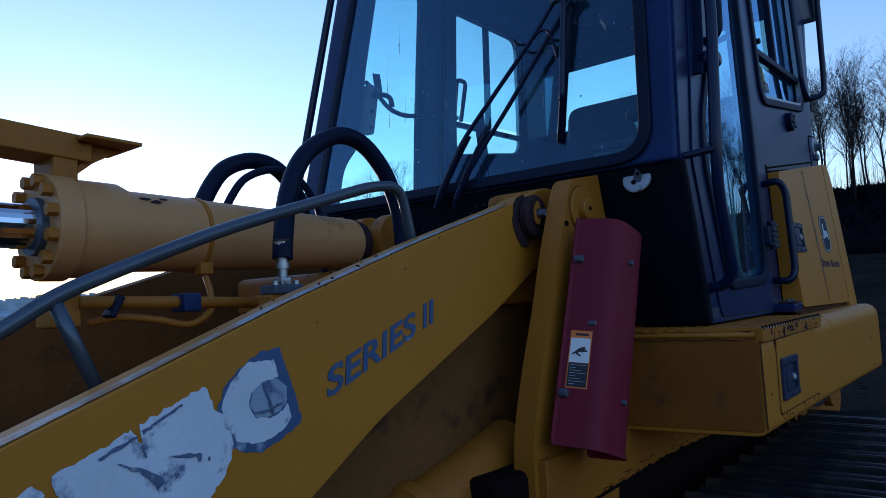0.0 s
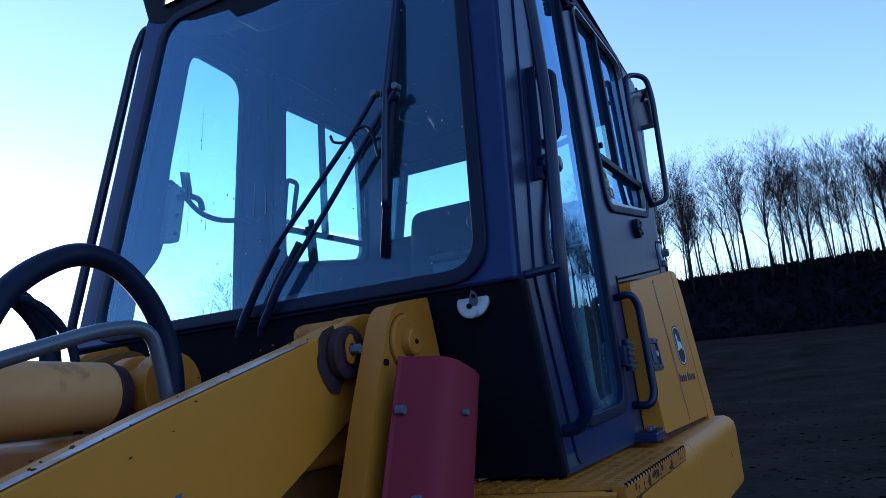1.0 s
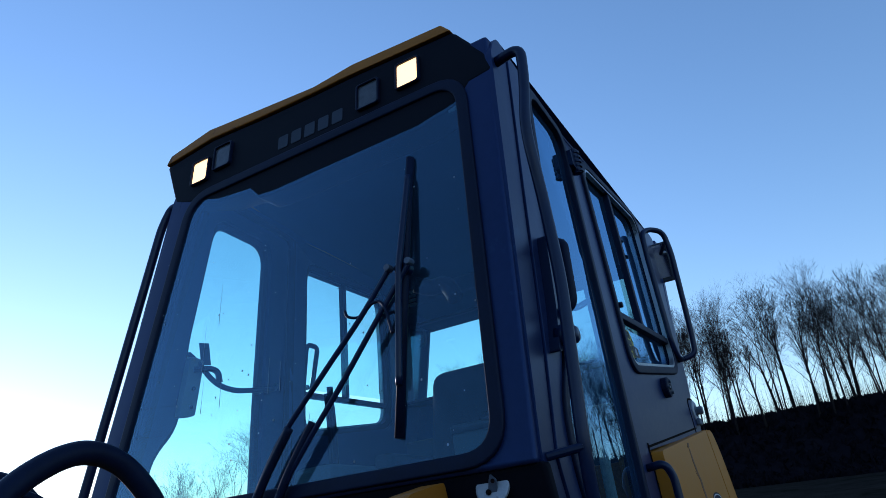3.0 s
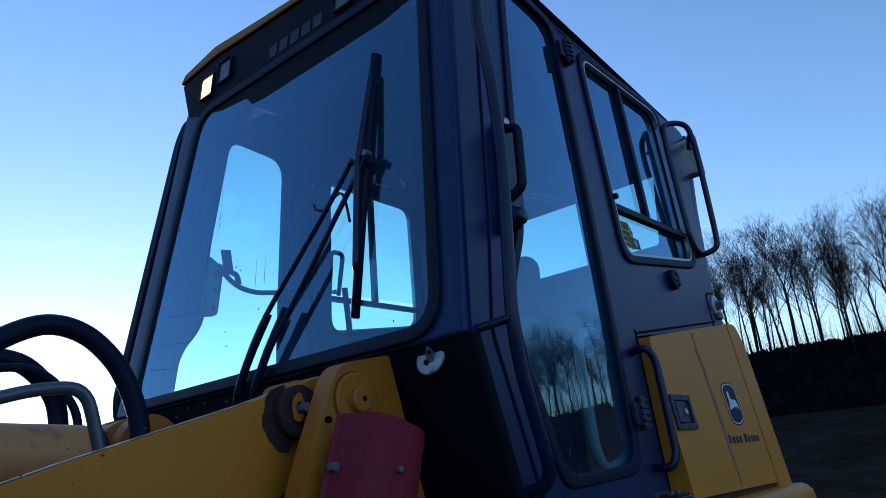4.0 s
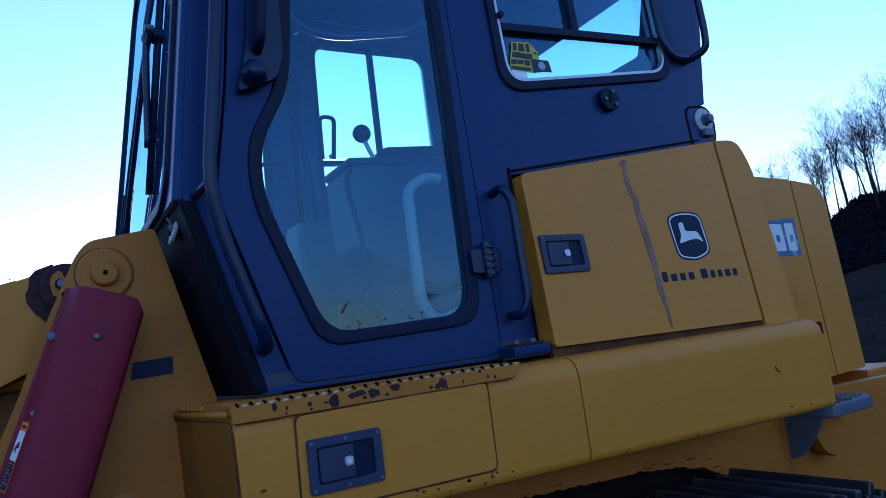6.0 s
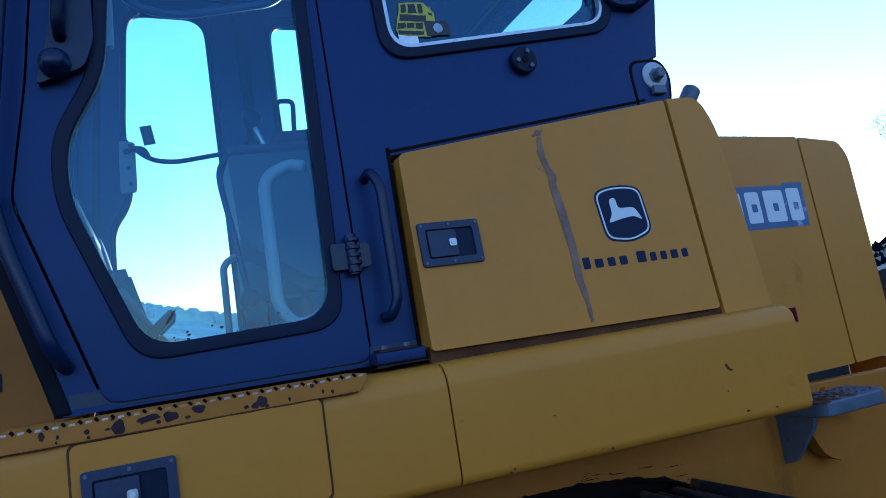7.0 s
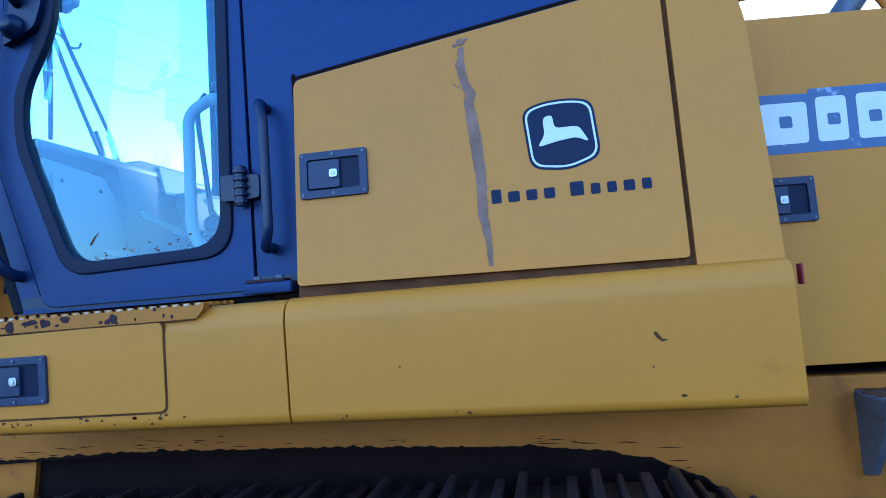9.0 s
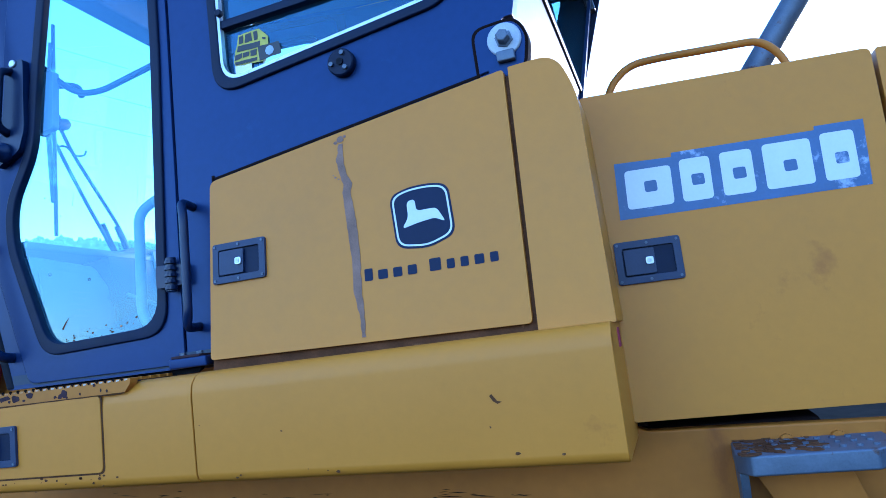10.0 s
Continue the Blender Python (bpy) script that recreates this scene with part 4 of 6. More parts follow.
upper = [(0.002, 1.487), (0.008, 2.022), (0.945, 2.162), (0.943, 1.476)]
part("side_panel", sheet(panel_side, rounded(upper, [0.012, 0.022, 0.012, 0.012], 4), (), 0.16), YELLOW, loader, "faded yellow engine access panel", bevel=0.014, segs=3)
col = [(0.955, 1.455), (0.958, 2.165), (1.085, 2.172), (1.13, 2.06), (1.145, 1.455)]
part("panel_column", sheet(panel_side, rounded(col, [0.004, 0.004, 0.05, 0.08, 0.004], 5), (), 0.25), YELLOW, loader, "yellow rounded corner column", bevel=0.02, segs=3)
part("column_reflector", box((1.150, -0.068, 1.42), (0.004, 0.03, 0.044)), RED, loader, "small faded red reflector")
# Added strip that keeps the slit beside the column from showing through.
part("panel_backing", sheet(panel_side, [(0.93, 1.46), (0.93, 2.14), (0.97, 2.15), (0.97, 1.46)], (), 0.1, -0.014), BROWN, loader, "brown backing strip that closes the slit at the panel edge")
latch(panel_side, 0.108, 1.763)
part("cab_gap", sheet(near_side, [(-0.010, 2.036), (0.90, 2.170), (0.90, 2.178), (-0.010, 2.044)], (), 0.002, 0.003), GAP, loader, "dark gap between cab and panel")
part("cab_gap", sheet(near_side, [(-0.010, 1.49), (-0.010, 2.053), (0.0, 2.053), (0.0, 1.49)], (), 0.002, 0.003), GAP, loader)
# dried run mark down the panel
run = [(0.452, 2.052), (0.447, 2.0), (0.456, 1.955), (0.468, 1.93), (0.462, 1.90), (0.471, 1.82), (0.478, 1.72), (0.477, 1.62), (0.486, 1.55), (0.486, 1.485)]
wid = [0.006, 0.012, 0.010, 0.014, 0.012, 0.015, 0.013, 0.012, 0.007, 0.005]
left, right = [], []
for k in range(len(run) - 1):
    for t in range(6):
        f = t / 6
        x, z, w = run[k][0] + (run[k + 1][0] - run[k][0]) * f, run[k][1] + (run[k + 1][1] - run[k][1]) * f, wid[k] + (wid[k + 1] - wid[k]) * f
        left.append((x - w + 0.004 * noise.noise(Vector((z * 60, 1, 0))), z))
        right.append((x + w + 0.004 * noise.noise(Vector((z * 50, 5, 0))), z))
blob = bmesh.new()
for cx, cz, r in ((0.452, 2.066, 0.012), (0.437, 2.058, 0.006), (0.466, 2.072, 0.005), (0.43, 1.955, 0.0035), (0.424, 1.962, 0.002), (0.44, 1.948, 0.003)):
    sheet(panel_side, [(cx + r * (1 + 0.35 * noise.noise(Vector((math.cos(a) * 2, math.sin(a) * 2, cx * 99)))) * math.cos(a), cz + r * 0.8 * math.sin(a)) for a in [q * math.tau / 12 for q in range(12)]], (), 0.001, 0.0015, blob)
tagged(part("run_splashes", blob, STAIN, loader, "small brown splashes beside the run"), kind="stuff")
part("dried_run_mark", sheet(panel_side, left + right[::-1], (), 0.001, 0.0015), STAIN, loader, "brown dried run down the panel")
# emblem: a navy shield with a pale border and a plain pale shape; row of dark bars below
em = [(0.600, 1.72), (0.588, 1.868), (0.640, 1.885), (0.705, 1.887), (0.760, 1.875), (0.770, 1.735), (0.690, 1.708)]
eb = part("emblem", sheet(panel_side, rounded(em, 0.03, 5), (), 0.001, 0.0012), NAVY, loader, "navy badge with a white border")
part("emblem_border", sheet(panel_side, rounded(inset(em, 0.006), 0.028, 5), [rounded(inset(em, 0.011), 0.025, 5)], 0.001, 0.002), WHITE, eb)
part("emblem_shape", sheet(panel_side, rounded([(0.620, 1.772), (0.640, 1.80), (0.638, 1.845), (0.662, 1.85), (0.664, 1.815), (0.722, 1.815), (0.745, 1.772), (0.715, 1.788), (0.668, 1.782)], 0.012, 3), (), 0.001, 0.0022), WHITE, eb, "plain white shape")
bx = 0.500
for k, w in enumerate((0.030, 0.034, 0.032, 0.032, 0.0, 0.038, 0.028, 0.028, 0.032, 0.028)):
    if w:
        h = 0.034 if k in (0, 5) else 0.026
        part("badge_bar", sheet(panel_side, rounded([(bx, 1.645), (bx, 1.645 + h), (bx + w - 0.006, 1.645 + h), (bx + w - 0.006, 1.645)], 0.004, 2), (), 0.001, 0.0012), NAVY, loader, "dark lettering block")
    bx += (w + 0.010) if w else 0.02

part("opposite_panel", box((0.56, 2 * MID - 0.16, 1.74), (1.14, 0.30, 0.62)), YELLOW, loader, "yellow engine panel on the other side", bevel=0.012)
# long lower panel and the platform box in front of it


def low_box(x0, x1, z0a, z0b, z1, name, label, mat, depth=0.445, skew=0.0):
    """A box with a rounded upper edge that runs along the machine."""
    bm = bmesh.new()
    ends = []
    for x, z0 in ((x0, z0a), (x1, z0b)):
        ring = [(x, -0.09 + depth, z0), (x, -0.055, z0), (x, -0.074, z0 + 0.004), (x, -0.085, z0 + 0.014), (x, -0.09, z0 + 0.03), (x, -0.09, z1 - 0.06), (x, -0.084, z1 - 0.03), (x, -0.068, z1 - 0.010), (x, -0.045, z1), (x, -0.09 + depth, z1)]
        k = skew if x == x0 else 0.0
        ends.append([bm.verts.new((px - k * (py + 0.09) + 0.35 * k * (z1 - pz), py, pz)) for px, py, pz in ring])
    for i in range(len(ends[0])):
        bm.faces.new((ends[0][i - 1], ends[0][i], ends[1][i], ends[1][i - 1]))
    bm.faces.new(ends[0])
    bm.faces.new(ends[1][::-1])
    return part(name, bm, mat, loader, label, bevel=0.003)


low_box(-0.003, 1.134, 1.160, 1.138, 1.458, "lower_side_panel", "long yellow lower side panel", YELLOW)
low_box(-0.95, -0.0065, 1.172, 1.160, 1.456, "platform_box", "yellow platform box with a locker", YELLOW, skew=0.1)
# paint chips on the panel edges
rng = random.Random(7)
chips = bmesh.new()
for k in range(46):
    x = rng.uniform(-0.9, -0.25) if k < 30 else rng.uniform(-0.9, 1.1)
    z = (1.205 - 0.012 * (x + 0.9)) + rng.uniform(-0.006, 0.008) if k < 22 else (1.40 + rng.uniform(-0.2, 0.01) if k > 40 else 1.168 + rng.uniform(0, 0.02))
    r = rng.uniform(0.0015, 0.0055)
    poly = [(x + r * rng.uniform(0.6, 1.9) * math.cos(a), z + r * rng.uniform(0.5, 1.1) * math.sin(a)) for a in (0, 1.1, 2.2, 3.3, 4.3, 5.4)]
    sheet(low_side, poly, (), 0.0006, 0.0012, chips)
sheet(low_side, [(0.832, 1.318), (0.838, 1.322), (0.85, 1.305), (0.862, 1.302), (0.85, 1.298), (0.84, 1.305)], (), 0.0006, 0.0012, chips)
tagged(part("paint_chips", chips, BROWN, loader, "small rusty paint chips"), kind="stuff")
def box_end(y, z, out=0.0):
    return (-0.952 - 0.1 * (y + 0.09) + 0.035 * (1.456 - z) - out, y, z)


part("box_end_plate", sheet(box_end, rounded([(-0.078, 1.185), (-0.08, 1.432), (0.345, 1.438), (0.34, 1.185)], 0.012, 3), (), 0.004, 0.004), END, loader, "front end of the platform box, grimy orange darkened for shade", bevel=0.002)
part("end_lip", tube([box_end(y, 1.4475, 0.004) for y in (-0.075, 0.1, 0.25, 0.35)], 0.007, 8), YELLOW_WORN, loader, "worn lip on the box front", smooth=True)
part("lip_seam", tube([Vector(box_end(y, 1.436 + 0.0012 * math.sin(y * 60), 0.0075)) for y in [-0.078 + 0.02 * k for k in range(22)]], 0.0016, 5), BROWN, loader)
part("corner_weld", tube([Vector(box_end(-0.0865, 1.43 - 0.0125 * k, 0.0015 + 0.001 * math.sin(k * 2.3))) for k in range(20)], 0.0022, 5), BROWN, loader, "brown corner seam")
part("side_weld", tube([Vector(box_end(0.347, 1.435 - 0.0125 * k, 0.004 + 0.001 * math.sin(k * 1.7))) for k in range(20)], 0.0025, 5), BROWN, loader)
locker = [(-0.818, 1.216), (-0.815, 1.422), (-0.312, 1.428), (-0.314, 1.212)]
part("locker_gap", sheet(low_side, rounded(inset(locker, -0.005), 0.02, 4), [rounded(inset(locker, 0.001), 0.018, 4)], 0.001, 0.0012), BROWN, loader)
part("locker_door", sheet(low_side, rounded(locker, 0.018, 4), (), 0.01, 0.004), YELLOW, loader, "yellow locker door", bevel=0.003)
latch(lambda x, z, out=0.0: low_side(x, z, out + 0.004), -0.711, 1.309)

# tread plate on top: a perforated grid of flat bars over a dark tray, with a chipped edge
tread = part("step_tread", sheet(lambda x, y, out=0.0: (x, y, 1.4585 + out), [(-0.948, -0.078), (-0.205, -0.078), (-0.205, 0.11), (-0.80, 0.11), (-0.80, 0.34), (-0.99, 0.34)], (), 0.004), RUSTED, loader, "worn perforated yellow step tread")
for y in (-0.074, -0.036, 0.002, 0.040, 0.078):
    part("tread_bar", box((-0.576, y, 1.4625), (0.742, 0.015, 0.009)), YELLOW_WORN, tread)
for y in (0.116, 0.154, 0.192, 0.230, 0.268, 0.306, 0.338):
    part("tread_bar", box((-0.885 - 0.05 * (y + 0.09), y, 1.4625), (0.15 + 0.08 * (y + 0.05), 0.015, 0.009)), YELLOW_WORN, tread)
for i in range(26):
    x = -0.944 + i * 0.029
    front = x < -0.82
    y1 = 0.335 if front else 0.10
    part("tread_cross_bar", box((x - (0.02 if front else 0), (y1 - 0.078) / 2, 1.4620), (0.011, y1 + 0.078, 0.009), (0, 0, 6 if front else 0)), YELLOW_WORN, tread)
part("tread_edge", sheet(low_side, rounded([(-0.950, 1.428), (-0.953, 1.4665), (-0.200, 1.4665), (-0.203, 1.45), (-0.222, 1.429)], 0.004, 3), (), 0.03, 0.004), YELLOW_WORN, tread, "chipped tread edge", bevel=0.003)
part("edge_seam", tube([(-0.945 + 0.03 * k, -0.0935, 1.4265 + 0.0008 * math.sin(k * 1.9)) for k in range(25)], 0.0014, 5), BROWN, tread)
for i in range(25):
    x = -0.938 + i * 0.0295
    part("edge_notch", box((x, -0.0925, 1.4655), (0.009, 0.006, 0.006), (0, 45, 0)), GAP, tread)
    part("worn_spot", sheet(low_side, ragged_edge([(x + 0.009, 1.4605), (x + 0.010, 1.4655), (x + 0.021, 1.4655), (x + 0.020, 1.4615)], 0.0012, i), (), 0.0006, 0.0048), WORN, tread)
rusty = bmesh.new()
blots = [(-0.722, 1.441, 0.013, 0.014), (-0.667, 1.450, 0.022, 0.007), (-0.624, 1.447, 0.014, 0.012), (-0.569, 1.452, 0.013, 0.009), (-0.44, 1.444, 0.012, 0.010), (-0.455, 1.437, 0.008, 0.006), (-0.86, 1.450, 0.006, 0.008)]
blots += [(rng.uniform(-0.93, -0.26), rng.uniform(1.432, 1.462), rng.uniform(0.002, 0.006), rng.uniform(0.002, 0.005)) for k in range(16)]
for k, (x, z, rx, rz) in enumerate(blots):
    ring = []
    for i in range(18):
        a = i * math.tau / 18
        f = 1 + 0.45 * noise.noise(Vector((math.cos(a) * 1.3, math.sin(a) * 1.3, k * 3.7)))
        ring.append((x + rx * f * math.cos(a), max(1.4295, min(1.4655, z + rz * f * math.sin(a)))))
    sheet(low_side, ring, (), 0.0006, 0.0052 if k % 2 else 0.0049, rusty)
tagged(part("tread_rust", rusty, RUSTED, loader, "bare rusty patches on the tread edge"), kind="stuff")

# engine hood behind the column
hood = [(1.13, 1.183), (1.11, 2.105), (1.90, 2.112), (1.885, 1.165)]
part("engine_hood", sheet(hood_side, rounded(hood, [0.012, 0.02, 0.02, 0.012], 4), (), 1.0), YELLOW, loader, "faded yellow engine hood", bevel=0.02, segs=3)
tail = [(1.897, 1.165), (1.912, 2.11), (2.19, 2.095), (2.245, 2.03), (2.215, 1.165)]
part("hood_tail", sheet(hood_side, rounded(tail, [0.01, 0.01, 0.03, 0.05, 0.02], 4), (), 0.95), YELLOW, loader, "yellow rear hood section", bevel=0.025, segs=3)
# Near-black block painted as the shade in the gap beside the hood.
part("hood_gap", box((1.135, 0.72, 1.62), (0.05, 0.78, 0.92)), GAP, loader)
latch(hood_side, 1.236, 1.609)
deck = [(1.177, 1.731), (1.183, 1.894), (1.338, 1.890), (1.340, 1.902), (1.716, 1.903), (1.718, 1.914), (1.843, 1.914), (1.832, 1.732)]
dk = part("hood_decal", sheet(hood_side, deck, (), 0.001, 0.0012), BLUE, loader, "scuffed blue decal with white blocks")
for x0, x1, zt in ((1.203, 1.332, 1.868), (1.352, 1.437, 1.878), (1.460, 1.548, 1.880), (1.572, 1.700, 1.884), (1.722, 1.812, 1.890)):
    mid = (x0 + x1) / 2
    part("decal_block", sheet(hood_side, rounded([(x0, 1.757), (x0 + 0.004, zt), (x1, zt), (x1 - 0.004, 1.757)], 0.012, 3), [rounded([(mid - 0.012, 1.800), (mid - 0.012, 1.832), (mid + 0.022, 1.832), (mid + 0.022, 1.800)], 0.006, 2)], 0.001, 0.002), WHITE, dk, "white lettering block")
hr = part("hood_rail", tube(fillet([(1.16, 0.60, 2.05), (1.19, 0.62, 2.225), (1.265, 0.64, 2.295), (1.35, 0.66, 2.305), (1.68, 0.70, 2.302), (1.735, 0.70, 2.245), (1.79, 0.70, 2.05)], 0.06), 0.013, 10), YELLOW_WORN, loader, "yellow rail across the hood", smooth=True)
ex = part("exhaust_pipe", rod((1.66, 0.9, 2.0), (1.66, 0.9, 2.25), 0.052, 20), HINGE, loader, "grey slanted exhaust pipe", bevel=0.004)
bm = rod((1.66, 0.9, 2.24), (1.872, 0.9, 2.512), 0.042, 24)
part("exhaust_stub", bm, HINGE, ex, bevel=0.003)
part("exhaust_mouth", rod((1.870, 0.9, 2.509), (1.8745, 0.9, 2.515), 0.036, 20), GAP, ex)

# main frame below the panels, over the track; its near-black colour paints the cavity's shade
part("main_frame", box((0.0, MID + 0.02, 0.9), (3.2, 1.12, 0.5)), GAP, loader, "main frame, near-black to paint the cavity's shade", bevel=0.02)
fend = [(-1.45, 1.175), (1.1, 1.175), (1.16, 1.15), (2.25, 1.12), (2.20, 0.80), (1.90, 0.55), (1.50, 0.50), (1.26, 0.66), (1.10, 0.80), (0.98, 0.89), (0.86, 0.945), (0.72, 0.975), (0.55, 0.995), (0.2, 1.01), (-0.2, 1.025), (-0.7, 1.035), (-1.45, 1.02)]
part("track_guard", sheet(plane_y(0.30), fend, (), 0.05), YELLOW_DEEP, loader, "rust-streaked yellow track guard", bevel=0.006)
def guard_edge(x):
    """Height of the guard's lower edge."""
    low = sorted(p for p in fend if p[1] < 1.1)
    for (xa, za), (xb, zb) in zip(low, low[1:]):
        if xa <= x <= xb:
            return za + (zb - za) * (x - xa) / (xb - xa)
    return 1.035


scr = bmesh.new()
xs = [-1.44 + 0.0125 * i for i in range(197)]
lo = [(x, guard_edge(x) - 0.004) for x in xs]
hi = [(x, guard_edge(x) + 0.003 + 0.012 * abs(noise.noise(Vector((x * 22, 0, 0)))) + 0.008 * abs(noise.noise(Vector((x * 70, 4, 0))))) for x in xs]
sheet(plane_y(0.30), lo + hi[::-1], (), 0.001, 0.0015, scr)
for k in range(45):
    x = rng.uniform(-1.4, 0.95)
    z = guard_edge(x) + 0.012 + abs(rng.gauss(0, 0.014))
    ln, th, tilt = rng.uniform(0.01, 0.09), rng.uniform(0.0006, 0.0016), rng.uniform(-0.06, 0.04)
    sheet(plane_y(0.30), [(x, z), (x + ln * 0.5, z + tilt * ln + th), (x + ln, z + 2 * tilt * ln), (x + ln * 0.45, z + tilt * ln - th)], (), 0.001, 0.0015, scr)
tagged(part("scraped_edge", scr, GAP, loader, "dark scraped edge of the track guard"), kind="stuff")
# blue-grey step with a perforated tread on a bracket
st = part("rear_step", sheet(lambda x, y, out=0.0: (x, y, 1.105 + out), [(1.365, 0.345), (1.362, 0.14), (1.395, 0.09), (1.66, 0.09), (1.72, 0.14), (1.72, 0.345)], (), 0.048), HINGE, loader, "worn blue-grey step plate", bevel=0.006)
for i in range(7):
    for j in range(3):
        part("step_stud", rod((1.46 + 0.035 * i, 0.14 + 0.06 * j, 1.103), (1.46 + 0.035 * i, 0.14 + 0.06 * j, 1.110), 0.008, 8), HINGE, st)
part("step_bracket", sheet(lambda y, z, out=0.0: (1.366 - out, y, z), rounded([(0.345, 1.06), (0.135, 1.06), (0.15, 1.02), (0.25, 0.90), (0.345, 0.88)], 0.012, 3), (), 0.02), HINGE, st, bevel=0.003)
mud = bmesh.new()
for k in range(70):
    x, y = rng.uniform(1.37, 1.56), rng.uniform(0.10, 0.33)
    r = rng.uniform(0.004, 0.022)
    sheet(lambda a, b, out=0.0: (a, b, 1.1055 + out), [(max(1.368, x + r * rng.uniform(0.6, 1.6) * math.cos(a)), y + r * rng.uniform(0.6, 1) * math.sin(a)) for a in (0, 0.9, 1.8, 2.7, 3.6, 4.5, 5.4)], (), 0.003, rng.uniform(0.0015, 0.004), mud)
tagged(part("dried_mud", mud, BROWN, st, "dried brown mud on the step"), kind="stuff")
lug = [(1.40, 1.05), (1.62, 1.05), (1.66, 0.93), (1.58, 0.86), (1.48, 0.90)]
part("step_lug", sheet(plane_y(0.22), rounded(lug, 0.03, 4), (), 0.05), YELLOW_DEEP, loader, bevel=0.006)
for x, z in ((1.60, 0.95), (1.62, 1.10), (1.50, 1.10)):
    part("frame_bolt", rod((x, 0.31, z), (x, 0.28, z), 0.018, 8), YELLOW_DEEP, loader)
rb = part("ripper_bracket", box((2.36, 0.52, 1.02), (0.34, 0.26, 0.26)), YELLOW_WORN, loader, "yellow rear bracket box", bevel=0.012)

# ---- tower, lift arm, red hose shield ----
tower = [(-1.205, 1.875), (-1.175, 1.912), (-1.015, 1.941), (-0.89, 1.472), (-0.98, 1.20), (-1.05, 0.75), (-1.45, 0.75), (-1.468, 1.05), (-1.468, 1.218), (-1.405, 1.395), (-1.333, 1.558), (-1.292, 1.676)]
part("loader_tower", sheet(plane_y(0.325), rounded(tower, [0.05, 0.04, 0.012, 0.01, 0.05, 0.02, 0.02, 0.1, 0.1, 0.1, 0.1, 0.1], 5), (), 0.06), YELLOW_TOWER, loader, "thick yellow loader tower plate", bevel=0.016, segs=4)
part("inner_tower", sheet(plane_y(0.52), [(-3.2, 0.3), (-2.7, 1.02), (-1.6, 1.60), (-1.18, 1.84), (-0.95, 1.88), (-0.85, 0.3)], (), 0.05), SHADE_GRIME, loader, "grimy inner tower plate, darkened in colour for shade", bevel=0.008)
pin = part("arm_pivot_pin", lathe((-1.141, 0.325, 1.825), (0, -1, 0), [(0, 0.066), (0.007, 0.066), (0.010, 0.060), (0.0101, 0.033), (0.028, 0.031), (0.031, 0.026)], 32), YELLOW_TOWER, loader, "yellow pivot pin boss")
part("grease_nipple", rod((-1.141, 0.296, 1.825), (-1.141, 0.291, 1.825), 0.006, 8), GAP, pin)
part("boss_seam", lathe((-1.141, 0.3245, 1.825), (0, -1, 0), [(0, 0.069), (0.0006, 0.0688)], 32), BROWN, pin)
part("lower_pin_boss", lathe((-1.13, 0.325, 1.235), (0, -1, 0), [(0, 0.05), (0.012, 0.05), (0.016, 0.034), (0.03, 0.032)], 24), YELLOW_TOWER, loader, "yellow lower pin boss")
plug = [(-1.228 + 0.012 * math.cos(a), 1.781 + 0.008 * math.sin(a)) for a in [q * math.tau / 12 for q in range(12)]]
part("tower_plug", sheet(plane_y(0.325), ragged_edge(plug, 0.002, 8), (), 0.001, 0.0012), GAP, loader)
link = part("arm_link", lathe((-1.225, 0.44, 1.812), (0, -1, 0), [(0, 0.062), (0.018, 0.062), (0.022, 0.056), (0.023, 0.034), (0.030, 0.031)], 28), RUSTED, loader, "greasy dark arm joint")
part("link_bolt", rod((-1.236, 0.41, 1.818), (-1.236, 0.385, 1.818), 0.011, 6), HINGE, link)
worn = [(-1.243 + 0.018 * math.cos(a), 1.818 + 0.034 * math.sin(a)) for a in [q * math.tau / 18 for q in range(18)]]
hole = [(-1.238 + 0.013 * math.cos(a), 1.818 + 0.015 * math.sin(a)) for a in [q * math.tau / 14 for q in range(14)]]
part("joint_ring", sheet(plane_y(0.408), ragged_edge(worn, 0.006, 6), [hole], 0.003, 0.002), YELLOW_WORN, loader, "worn yellow ring round the joint bolt")
pad = [(-1.262 + 0.052 * math.cos(a), 1.80 + 0.075 * math.sin(a)) for a in [q * math.tau / 26 for q in range(26)]]
# One dark patch paints both the grease and the shaded gap behind the tower.
part("grease_and_gap_patch", sheet(plane_y(0.446), ragged_edge(pad, 0.010, 5), (), 0.0008, 0.0012), RUSTED, loader, "dark patch of grease and painted gap shade on the arm end")
part("label_plate", sheet(plane_y(0.325), [(-1.097, 1.551), (-1.090, 1.594), (-0.994, 1.599), (-0.996, 1.555)], (), 0.002, 0.003), NAVY, loader, "small dark navy label")
def arm_side(x, z, out=0.0):
    """The lift arm's outer face, which splays outwards to the front."""
    return (x, 0.36 + 0.10 * (x + 2.18) - out, z)


arm = [(-3.775, 1.053), (-2.650, 1.436), (-2.470, 1.496), (-2.176, 1.595), (-1.766, 1.719), (-1.336, 1.838), (-1.093, 1.916), (-1.010, 1.914), (-0.996, 1.798), (-1.093, 1.705), (-1.453, 1.541), (-1.934, 1.352), (-2.153, 1.239), (-2.707, 0.994), (-3.775, 0.689)]
la = part("lift_arm", sheet(arm_side, rounded(arm, 0.05, 4), (), 0.075), YELLOW, loader, "long yellow lift arm plate", bevel=0.006)
wear, prev = bmesh.new(), None
